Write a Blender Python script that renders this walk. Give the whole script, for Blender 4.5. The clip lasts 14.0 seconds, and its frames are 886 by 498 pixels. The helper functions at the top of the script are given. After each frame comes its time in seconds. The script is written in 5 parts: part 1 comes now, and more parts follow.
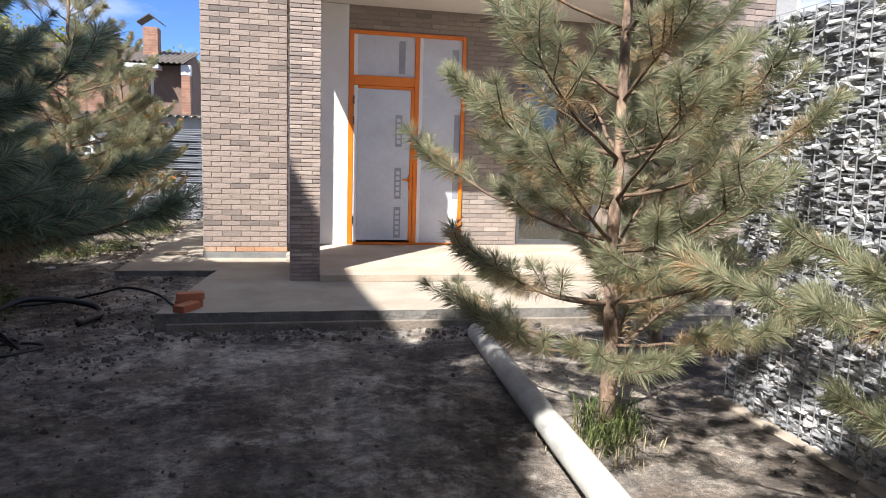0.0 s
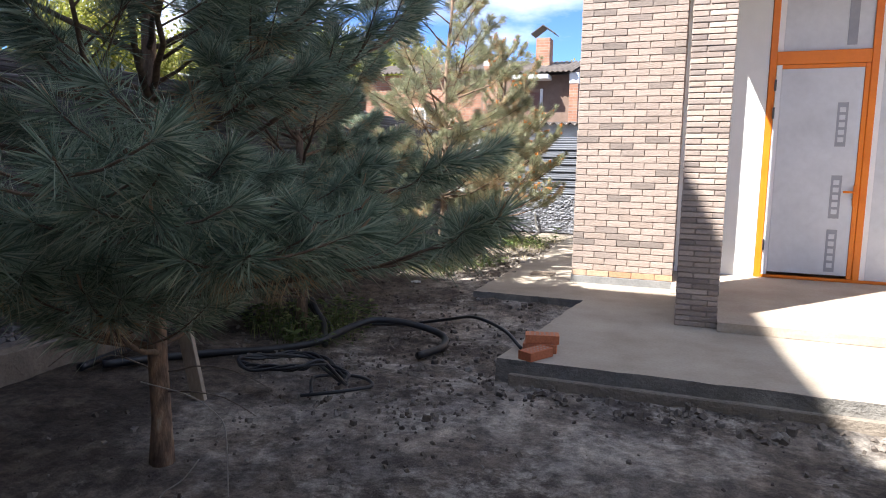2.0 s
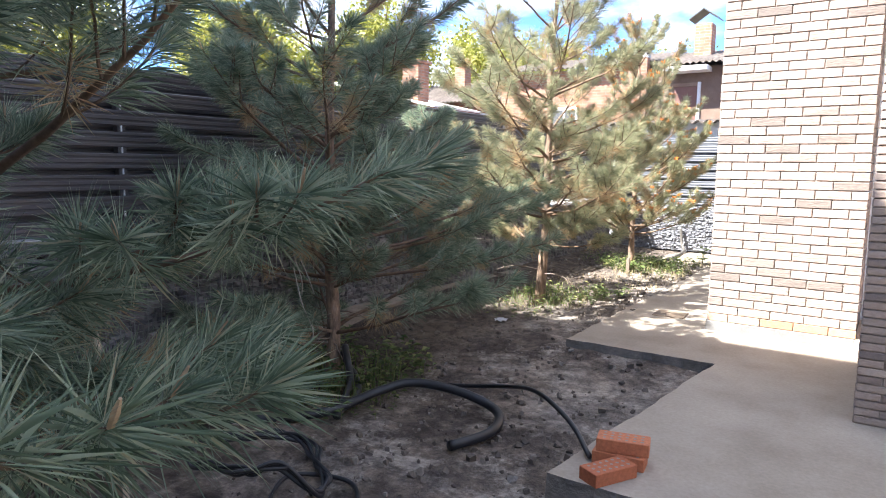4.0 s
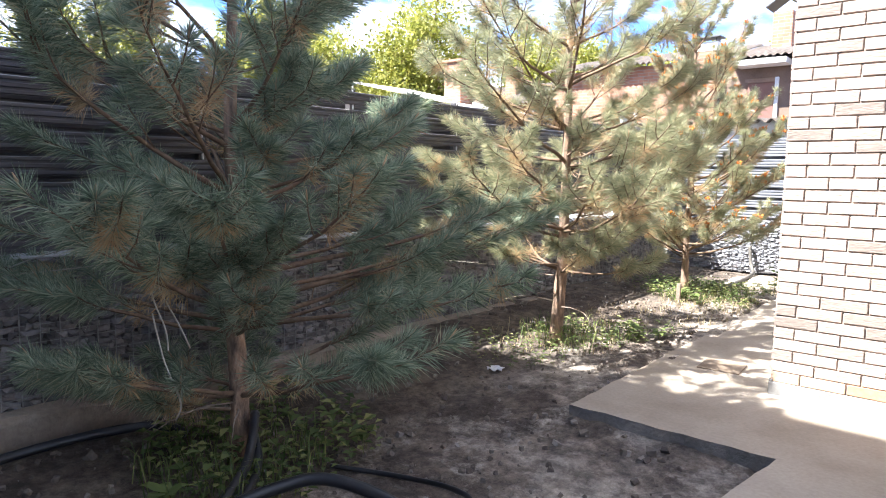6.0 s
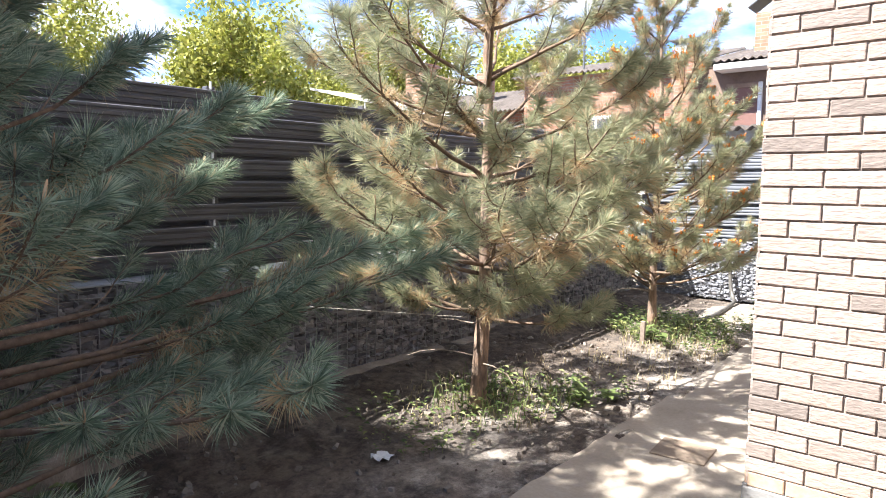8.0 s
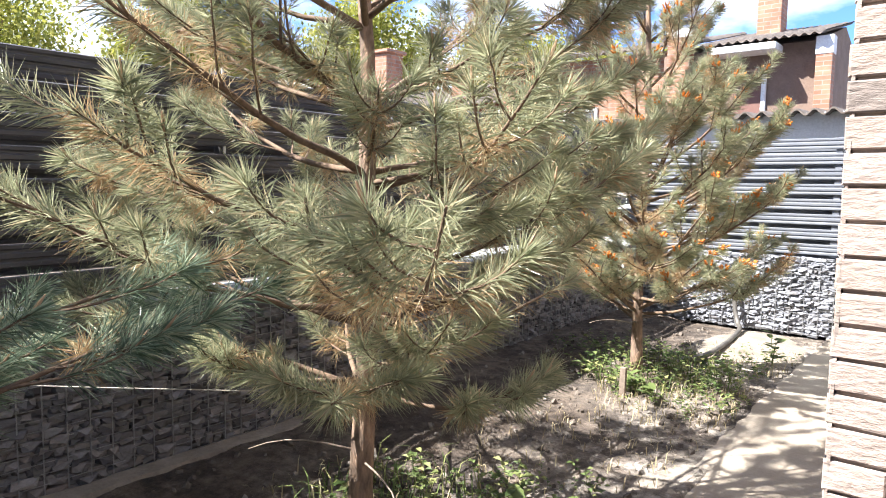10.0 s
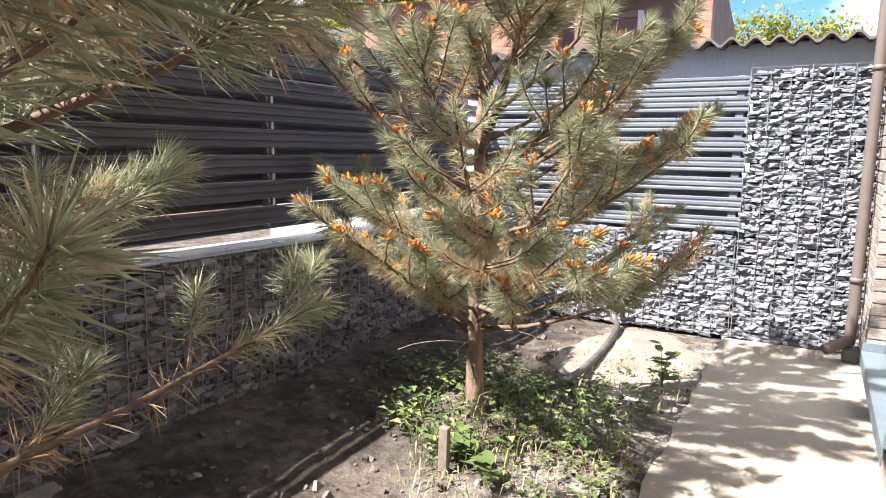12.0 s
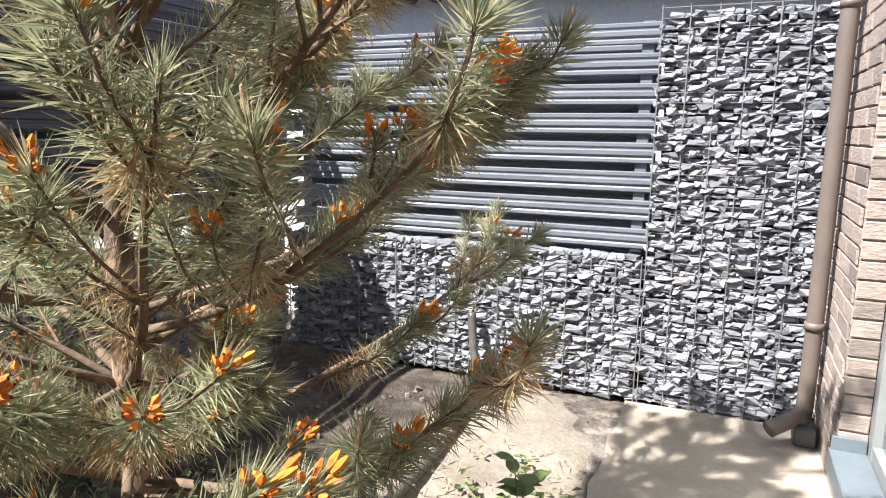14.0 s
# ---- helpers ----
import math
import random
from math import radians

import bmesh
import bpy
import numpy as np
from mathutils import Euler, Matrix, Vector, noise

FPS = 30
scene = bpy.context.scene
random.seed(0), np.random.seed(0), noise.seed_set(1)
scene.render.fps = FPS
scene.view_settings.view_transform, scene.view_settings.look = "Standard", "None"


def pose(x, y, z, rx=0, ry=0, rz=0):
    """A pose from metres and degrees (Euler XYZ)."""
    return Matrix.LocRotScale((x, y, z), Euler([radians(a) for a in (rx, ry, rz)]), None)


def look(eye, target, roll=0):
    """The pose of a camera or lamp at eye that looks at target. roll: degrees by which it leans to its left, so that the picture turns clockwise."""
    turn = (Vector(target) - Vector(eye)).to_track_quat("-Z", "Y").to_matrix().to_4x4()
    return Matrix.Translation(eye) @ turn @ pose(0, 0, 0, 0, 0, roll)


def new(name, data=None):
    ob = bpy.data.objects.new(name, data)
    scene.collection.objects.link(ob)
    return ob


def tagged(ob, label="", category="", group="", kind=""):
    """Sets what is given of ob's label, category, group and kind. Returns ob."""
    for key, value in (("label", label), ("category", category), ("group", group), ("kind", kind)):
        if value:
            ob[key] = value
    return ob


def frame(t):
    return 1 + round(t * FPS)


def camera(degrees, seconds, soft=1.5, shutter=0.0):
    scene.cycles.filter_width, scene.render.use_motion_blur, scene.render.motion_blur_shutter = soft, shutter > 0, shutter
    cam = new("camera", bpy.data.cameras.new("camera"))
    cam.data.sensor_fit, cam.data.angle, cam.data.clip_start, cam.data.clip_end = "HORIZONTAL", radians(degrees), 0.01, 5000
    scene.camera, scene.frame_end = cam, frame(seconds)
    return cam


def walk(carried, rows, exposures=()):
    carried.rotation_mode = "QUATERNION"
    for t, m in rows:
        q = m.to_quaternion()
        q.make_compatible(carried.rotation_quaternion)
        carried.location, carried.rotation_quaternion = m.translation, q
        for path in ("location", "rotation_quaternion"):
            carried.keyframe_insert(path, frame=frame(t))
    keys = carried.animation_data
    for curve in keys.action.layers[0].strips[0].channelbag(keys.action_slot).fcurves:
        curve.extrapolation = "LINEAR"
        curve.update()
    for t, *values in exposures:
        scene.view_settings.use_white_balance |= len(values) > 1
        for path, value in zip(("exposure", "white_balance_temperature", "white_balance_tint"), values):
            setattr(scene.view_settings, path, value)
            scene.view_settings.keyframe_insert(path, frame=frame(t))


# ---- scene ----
cam = camera(67.4, 14.0, soft=1.0, shutter=0.0)
PATH = [
    (0, (0.065, 0.027, 1.467), (0.471, 1.968, 1.203), 1.8),
    (0.5, (0.017, 0.453, 1.436), (0.035, 2.436, 1.174), 1.4),
    (1, (-0.008, 0.959, 1.389), (-0.154, 2.936, 1.127), 1.2),
    (1.5, (0.024, 1.427, 1.391), (-0.346, 3.375, 1.13), 1.0),
    (2, (-0.014, 1.846, 1.383), (-0.712, 3.703, 1.129), 1.0),
    (2.5, (0.01, 2.302, 1.398), (-0.789, 4.119, 1.145), 0.8),
    (3, (0.025, 2.746, 1.431), (-0.89, 4.506, 1.176), 0.7),
    (5.5, (-0.141, 4.751, 1.46), (-1.412, 6.277, 1.226), 0.6),
    (6, (-0.226, 5.125, 1.444), (-1.514, 6.638, 1.213), 0.6),
    (6.5, (-0.298, 5.477, 1.473), (-1.586, 6.989, 1.241), 0.7),
    (7, (-0.324, 5.851, 1.475), (-1.609, 7.368, 1.257), 0.7),
    (9.5, (-0.969, 7.668, 1.586), (-2.222, 9.214, 1.39), 0.3),
    (10, (-1.103, 8.168, 1.508), (-2.36, 9.711, 1.308), 0.5),
    (10.5, (-1.299, 8.721, 1.441), (-2.571, 10.249, 1.227), 0.7),
    (11, (-1.544, 9.243, 1.438), (-2.819, 10.767, 1.21), 0.4),
    (11.5, (-1.662, 9.731, 1.415), (-2.835, 11.331, 1.166), 0.5),
    (12, (-1.698, 10.165, 1.416), (-2.66, 11.892, 1.115), 0.8),
    (12.5, (-1.708, 10.617, 1.416), (-2.502, 12.418, 1.058), 0.7),
    (13, (-1.75, 11.095, 1.436), (-2.534, 12.9, 1.081), 0.7),
    (13.5, (-1.795, 11.564, 1.443), (-2.579, 13.369, 1.088), 0.7),
    (14, (-1.808, 12.05, 1.415), (-2.583, 13.861, 1.067), 0.8),
]
EXPOSURES = [(0.0, 1.4), (1.0, 1.5), (2.0, 2.0), (3.0, 2.45), (5.5, 2.85), (7.0, 2.7), (9.5, 2.3), (11.0, 2.55), (12.5, 1.95), (14.0, 1.85)]
walk(cam, [(t, look(eye, target, roll)) for t, eye, target, roll in PATH], EXPOSURES)
# ---- light ----
SUN_DIR = Vector((0.6, 0.77, -1.25)).normalized()
world = bpy.data.worlds.new("sky")
scene.world = world
world.use_nodes = True
wn = world.node_tree.nodes
sky = wn.new("ShaderNodeTexSky")
sky.sky_type = 'NISHITA'
sky.sun_disc = False
sky.sun_elevation = math.asin(-SUN_DIR.z)
sky.sun_rotation = math.atan2(-SUN_DIR.x, -SUN_DIR.y)
sky.altitude = 2500
sky.air_density, sky.dust_density, sky.ozone_density = 0.6, 0.05, 1.6
# broken white cloud over the whole sky
wtc = wn.new("ShaderNodeTexCoord")
wmap = wn.new("ShaderNodeMapping")
wmap.inputs["Scale"].default_value = (1.0, 1.0, 2.6)
wmap.inputs["Location"].default_value = (0.35, 0.2, 0.0)
cloud = wn.new("ShaderNodeTexNoise")
cloud.inputs["Scale"].default_value, cloud.inputs["Detail"].default_value, cloud.inputs["Roughness"].default_value = 2.3, 7, 0.55
cramp = wn.new("ShaderNodeValToRGB")
cramp.color_ramp.elements[0].position, cramp.color_ramp.elements[1].position = 0.46, 0.62
cmix = wn.new("ShaderNodeMix")
cmix.data_type = 'RGBA'
cmix.inputs[7].default_value = (2.9, 3.05, 3.3, 1)
wl = world.node_tree.links
wl.new(wtc.outputs["Generated"], wmap.inputs[0])
wl.new(wmap.outputs[0], cloud.inputs["Vector"])
wl.new(cloud.outputs[0], cramp.inputs[0])
wl.new(cramp.outputs[0], cmix.inputs[0])
deep = wn.new("ShaderNodeMix")
deep.data_type, deep.blend_type = 'RGBA', 'MULTIPLY'
deep.inputs[0].default_value, deep.inputs[7].default_value = 1.0, (0.38, 0.5, 0.66, 1)
wl.new(sky.outputs[0], deep.inputs[6])
wl.new(deep.outputs[2], cmix.inputs[6])
wl.new(cmix.outputs[2], wn["Background"].inputs[0])
wn["Background"].inputs[1].default_value = 0.15
sun = new("sun", bpy.data.lights.new("sun", 'SUN'))
sun.data.energy, sun.data.angle, sun.data.color = 4.4, radians(0.55), (1.0, 0.965, 0.915)
sun.rotation_euler = SUN_DIR.to_track_quat('-Z', 'Y').to_euler()
sun.location = (-8, -6, 12)


# ---- materials ----
def mat(name, rough=0.8, metal=0.0, spec=0.5):
    m = bpy.data.materials.new(name)
    m.use_nodes = True
    nt = m.node_tree
    b = nt.nodes["Principled BSDF"]
    b.inputs["Roughness"].default_value = rough
    b.inputs["Metallic"].default_value = metal
    b.inputs["Specular IOR Level"].default_value = spec
    return m, nt, b


def ramp(nt, fac, stops):
    r = nt.nodes.new("ShaderNodeValToRGB")
    while len(r.color_ramp.elements) < len(stops):
        r.color_ramp.elements.new(0.5)
    for e, (p, c) in zip(r.color_ramp.elements, stops):
        e.position, e.color = p, (*c, 1)
    nt.links.new(fac, r.inputs[0])
    return r.outputs[0]


def noise_tex(nt, scale, detail=6, rough=0.6, stretch=(1, 1, 1)):
    mp = nt.nodes.new("ShaderNodeMapping")
    mp.inputs["Scale"].default_value = stretch
    geo = nt.nodes.new("ShaderNodeNewGeometry")
    nt.links.new(geo.outputs["Position"], mp.inputs[0])
    n = nt.nodes.new("ShaderNodeTexNoise")
    n.inputs["Scale"].default_value, n.inputs["Detail"].default_value, n.inputs["Roughness"].default_value = scale, detail, rough
    nt.links.new(mp.outputs[0], n.inputs["Vector"])
    return n.outputs[0]


def mix(nt, fac, a, b, mode='MIX'):
    n = nt.nodes.new("ShaderNodeMix")
    n.data_type, n.blend_type = 'RGBA', mode
    for sock, v in ((n.inputs[0], fac), (n.inputs[6], a), (n.inputs[7], b)):
        if isinstance(v, (int, float)):
            sock.default_value = v
        elif isinstance(v, tuple):
            sock.default_value = (*v, 1)
        else:
            nt.links.new(v, sock)
    return n.outputs[2]


def bump(nt, b, height, strength=0.4, dist=0.01):
    n = nt.nodes.new("ShaderNodeBump")
    n.inputs["Strength"].default_value, n.inputs["Distance"].default_value = strength, dist
    nt.links.new(height, n.inputs["Height"])
    nt.links.new(n.outputs[0], b.inputs["Normal"])


def grainy(name, stops, scale=8, rough=0.85, fine=60, bump_s=0.4, bump_d=0.006, metal=0.0, stretch=(1, 1, 1), fine_amt=0.35):
    """A surface with broad stains and fine grain."""
    m, nt, b = mat(name, rough, metal)
    broad = ramp(nt, noise_tex(nt, scale, stretch=stretch), stops)
    fn = noise_tex(nt, fine, 4, stretch=stretch)
    g = ramp(nt, fn, [(0.3, (0.55, 0.55, 0.55)), (0.75, (1.25, 1.25, 1.25))])
    nt.links.new(mix(nt, fine_amt, broad, g, 'MULTIPLY'), b.inputs["Base Color"])
    bump(nt, b, fn, bump_s, bump_d)
    return m


def varied(name, stops, source, rough=0.8, fine=70, bump_s=0.5, bump_d=0.004, stretch=(1, 1, 1), streak=0.5):
    """Pieces that differ one from another: source is 'object' or 'island'."""
    m, nt, b = mat(name, rough)
    if source == 'object':
        rnd = nt.nodes.new("ShaderNodeObjectInfo").outputs["Random"]
    else:
        rnd = nt.nodes.new("ShaderNodeNewGeometry").outputs["Random Per Island"]
    base = ramp(nt, rnd, stops)
    fn = noise_tex(nt, fine, 5, stretch=stretch)
    g = ramp(nt, fn, [(0.28, (0.5, 0.5, 0.5)), (0.7, (1.2, 1.2, 1.2))])
    nt.links.new(mix(nt, streak, base, g, 'MULTIPLY'), b.inputs["Base Color"])
    bump(nt, b, fn, bump_s, bump_d)
    return m


BRICK_STOPS = [(0.0, (0.305, 0.243, 0.21)), (0.35, (0.375, 0.302, 0.268)), (0.72, (0.325, 0.262, 0.232)), (0.86, (0.255, 0.21, 0.188)), (1.0, (0.185, 0.155, 0.14))]
M_BRICK = varied("facing_brick", BRICK_STOPS, 'object', 0.85, 30, 0.85, 0.007, (1, 1, 2.6), 0.5)
M_BRICK_J = varied("facing_brick_joined", BRICK_STOPS, 'island', 0.85, 30, 0.85, 0.007, (1, 1, 2.6), 0.5)
DARK_STOPS = [(0.0, (0.30, 0.25, 0.22)), (0.5, (0.36, 0.30, 0.26)), (0.8, (0.22, 0.19, 0.175)), (1.0, (0.42, 0.36, 0.31))]
M_DBRICK = varied("porch_brick", DARK_STOPS, 'object', 0.85, 38, 0.55, 0.004, (1, 1, 2.2), 0.45)
M_DBRICK_J = varied("porch_brick_joined", DARK_STOPS, 'island', 0.85, 38, 0.55, 0.004, (1, 1, 2.2), 0.45)
COL_STOPS = [(0.0, (0.27, 0.215, 0.19)), (0.3, (0.45, 0.36, 0.31)), (0.55, (0.36, 0.29, 0.25)), (0.7, (0.22, 0.18, 0.165)), (1.0, (0.50, 0.41, 0.355))]
M_CBRICK = varied("column_brick", COL_STOPS, 'object', 0.85, 38, 0.55, 0.004, (1, 1, 2.2), 0.45)
M_CBRICK_J = varied("column_brick_joined", COL_STOPS, 'island', 0.85, 38, 0.55, 0.004, (1, 1, 2.2), 0.45)
M_MORTAR = grainy("mortar", [(0.3, (0.26, 0.213, 0.184)), (0.7, (0.33, 0.275, 0.24))], 9)
M_BUFF = varied("orange_buff_brick", [(0, (0.40, 0.22, 0.13)), (0.5, (0.50, 0.29, 0.18)), (1, (0.42, 0.30, 0.22))], 'object', 0.9, 40)
M_RED = varied("red_brick", [(0, (0.42, 0.13, 0.06)), (1, (0.55, 0.20, 0.10))], 'object', 0.9, 60)
M_PLASTER = grainy("white_plaster", [(0.3, (0.74, 0.74, 0.73)), (0.7, (0.82, 0.82, 0.81))], 3, 0.85, 90, 0.15, 0.002, fine_amt=0.12)
M_CONC = grainy("concrete", [(0.28, (0.27, 0.225, 0.18)), (0.5, (0.35, 0.30, 0.245)), (0.75, (0.42, 0.37, 0.31))], 1.6, 0.9, 45, 0.35, 0.004, fine_amt=0.3)
M_CONCEDGE = grainy("rough_concrete", [(0.25, (0.13, 0.125, 0.12)), (0.6, (0.24, 0.225, 0.205)), (0.85, (0.34, 0.315, 0.285))], 5, 0.95, 35, 0.9, 0.02)
M_FOOT = grainy("brown_footing", [(0.25, (0.16, 0.135, 0.11)), (0.6, (0.27, 0.23, 0.19)), (0.85, (0.36, 0.315, 0.27))], 5, 0.95, 35, 0.9, 0.02)
M_PLINTH = grainy("plinth_cement", [(0.3, (0.15, 0.155, 0.16)), (0.7, (0.22, 0.22, 0.22))], 5, 0.9, 40, 0.5, 0.006)
M_SLAB = grainy("roof_slab", [(0.3, (0.62, 0.60, 0.57)), (0.7, (0.72, 0.70, 0.67))], 2, 0.9, 60, 0.2, 0.003, fine_amt=0.15)
M_ORANGE = grainy("orange_film", [(0.3, (0.72, 0.17, 0.008)), (0.7, (0.82, 0.23, 0.015))], 4, 0.4, 40, 0.1, 0.002, fine_amt=0.1)
M_FILM = grainy("protective_film", [(0.3, (0.54, 0.56, 0.60)), (0.7, (0.64, 0.66, 0.70))], 2.5, 0.45, 14, 0.12, 0.004, fine_amt=0.12)
M_FILMTAPE = grainy("white_tape", [(0.3, (0.75, 0.76, 0.78)), (0.7, (0.82, 0.82, 0.83))], 4, 0.5, 30, 0.1, 0.002, fine_amt=0.08)
M_FILMBAR = grainy("grey_print", [(0.3, (0.27, 0.28, 0.32)), (0.7, (0.33, 0.34, 0.38))], 6, 0.5, 30, 0.05, 0.002, fine_amt=0.1)
M_FRAME = grainy("grey_frame", [(0.3, (0.075, 0.08, 0.085)), (0.7, (0.10, 0.105, 0.11))], 5, 0.45, 60, 0.05, 0.001, fine_amt=0.1)
M_LFRAME = grainy("pale_grey_frame", [(0.3, (0.20, 0.21, 0.215)), (0.7, (0.25, 0.26, 0.265))], 5, 0.45, 60, 0.05, 0.001, fine_amt=0.1)
M_DOWN = grainy("brown_downpipe", [(0.3, (0.125, 0.10, 0.088)), (0.7, (0.16, 0.128, 0.112))], 6, 0.5, 50, 0.05, 0.001, fine_amt=0.12)
M_SILL = grainy("blue_grey_sill", [(0.3, (0.10, 0.125, 0.145)), (0.7, (0.15, 0.18, 0.205))], 5, 0.45, 50, 0.1, 0.002, fine_amt=0.15)
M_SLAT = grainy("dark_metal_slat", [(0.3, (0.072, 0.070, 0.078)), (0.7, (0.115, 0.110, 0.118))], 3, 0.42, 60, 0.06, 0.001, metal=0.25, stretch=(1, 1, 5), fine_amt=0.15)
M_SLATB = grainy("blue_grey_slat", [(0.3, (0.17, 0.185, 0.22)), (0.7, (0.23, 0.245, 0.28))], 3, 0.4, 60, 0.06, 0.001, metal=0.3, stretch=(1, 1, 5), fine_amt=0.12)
M_WIRE = grainy("galvanised_wire", [(0.3, (0.24, 0.245, 0.255)), (0.7, (0.36, 0.365, 0.375))], 20, 0.45, 90, 0.05, 0.001, metal=0.6, fine_amt=0.15)
M_CAP = grainy("galvanised_lid", [(0.3, (0.40, 0.41, 0.42)), (0.7, (0.55, 0.56, 0.57))], 20, 0.5, 90, 0.05, 0.001, metal=0.5, fine_amt=0.15)
STONE_STOPS = [(0.0, (0.20, 0.207, 0.225)), (0.35, (0.32, 0.327, 0.35)), (0.7, (0.44, 0.447, 0.465)), (0.9, (0.55, 0.55, 0.555)), (1.0, (0.36, 0.33, 0.32))]
M_STONE = varied("gabion_stone", STONE_STOPS, 'object', 0.85, 45, 0.8, 0.008, (1, 1, 1.6), 0.45)
M_STONE_J = varied("gabion_stone_joined", STONE_STOPS, 'island', 0.85, 45, 0.8, 0.008, (1, 1, 1.6), 0.45)
LSTONE = [(p, tuple(0.05 + c * k for c, k in zip(col, (0.46, 0.475, 0.53)))) for p, col in STONE_STOPS]
M_LSTONE = varied("pale_gabion_stone", LSTONE, 'object', 0.85, 45, 0.8, 0.008, (1, 1, 1.6), 0.4)
M_LSTONE_J = varied("pale_gabion_stone_joined", LSTONE, 'island', 0.85, 45, 0.8, 0.008, (1, 1, 1.6), 0.4)
# the same stone at about half its tone, for the side wall's shaded face
SHADESTONE = [(p, tuple(c * k for c, k in zip(col, (0.56, 0.53, 0.53)))) for p, col in STONE_STOPS]
M_SHADESTONE = varied("shaded_gabion_stone", SHADESTONE, 'object', 0.85, 45, 0.8, 0.008, (1, 1, 1.6), 0.45)
M_SHADESTONE_J = varied("shaded_gabion_stone_joined", SHADESTONE, 'island', 0.85, 45, 0.8, 0.008, (1, 1, 1.6), 0.45)
# near-black filler: the shade in the gaps between stones is in its colour
M_GAPSHADE = grainy("gabion_gap_shade", [(0.3, (0.035, 0.035, 0.037)), (0.7, (0.07, 0.07, 0.07))], 14, 0.95, 50, 0.9, 0.02)
M_BARK = grainy("pine_bark", [(0.32, (0.10, 0.07, 0.052)), (0.5, (0.25, 0.175, 0.13)), (0.6, (0.38, 0.25, 0.17)), (0.72, (0.50, 0.42, 0.33))], 20, 0.9, 60, 1.0, 0.012, stretch=(1, 1, 0.35))
M_TWIG = grainy("pine_twig", [(0.3, (0.10, 0.065, 0.045)), (0.7, (0.22, 0.15, 0.10))], 30, 0.9, 80, 0.6, 0.004)
M_DRYWOOD = grainy("dry_wood", [(0.3, (0.38, 0.31, 0.24)), (0.7, (0.55, 0.47, 0.38))], 18, 0.9, 60, 0.5, 0.004, stretch=(1, 1, 0.3))
M_DEADTWIG = grainy("dead_twig", [(0.3, (0.16, 0.125, 0.10)), (0.7, (0.29, 0.235, 0.19))], 30, 0.9, 80, 0.5, 0.003)
M_CANDLE = varied("pine_candle", [(0, (0.42, 0.27, 0.17)), (1, (0.58, 0.42, 0.28))], 'island', 0.8, 120)
M_CONE = varied("pollen_cone", [(0, (0.58, 0.17, 0.02)), (0.6, (0.70, 0.25, 0.03)), (1, (0.42, 0.12, 0.02))], 'island', 0.8, 160)


def leafy(name, stops, rough=0.5, trans=0.25):
    m, nt, b = mat(name, rough, 0.0, 0.4)
    rnd = nt.nodes.new("ShaderNodeNewGeometry").outputs["Random Per Island"]
    col = ramp(nt, rnd, stops)
    nt.links.new(col, b.inputs["Base Color"])
    t = nt.nodes.new("ShaderNodeBsdfTranslucent")
    nt.links.new(col, t.inputs[0])
    ms = nt.nodes.new("ShaderNodeMixShader")
    ms.inputs[0].default_value = trans
    nt.links.new(b.outputs[0], ms.inputs[1])
    nt.links.new(t.outputs[0], ms.inputs[2])
    nt.links.new(ms.outputs[0], nt.nodes["Material Output"].inputs[0])
    return m


M_NEEDLE = leafy("pine_needles", [(0, (0.225, 0.25, 0.155)), (0.5, (0.345, 0.365, 0.232)), (0.85, (0.46, 0.455, 0.305)), (1, (0.53, 0.45, 0.30))], 0.32, 0.45)
M_NEEDLEB = leafy("blue_green_needles", [(0, (0.085, 0.13, 0.085)), (0.45, (0.21, 0.285, 0.205)), (0.85, (0.42, 0.50, 0.38)), (1, (0.50, 0.47, 0.33))], 0.3, 0.45)
M_DRYNEEDLE = leafy("dry_needles", [(0, (0.40, 0.25, 0.13)), (0.5, (0.52, 0.38, 0.23)), (1, (0.47, 0.41, 0.25))], 0.5, 0.35)
M_LEAF = leafy("spring_leaves", [(0, (0.16, 0.185, 0.03)), (0.6, (0.29, 0.30, 0.06)), (1, (0.40, 0.38, 0.11))], 0.5, 0.4)
M_WEED = leafy("weeds", [(0, (0.06, 0.10, 0.03)), (0.6, (0.135, 0.18, 0.06)), (1, (0.28, 0.29, 0.115))], 0.55, 0.3)
M_STRAW = leafy("dead_grass", [(0, (0.30, 0.24, 0.14)), (1, (0.46, 0.40, 0.26))], 0.7, 0.2)


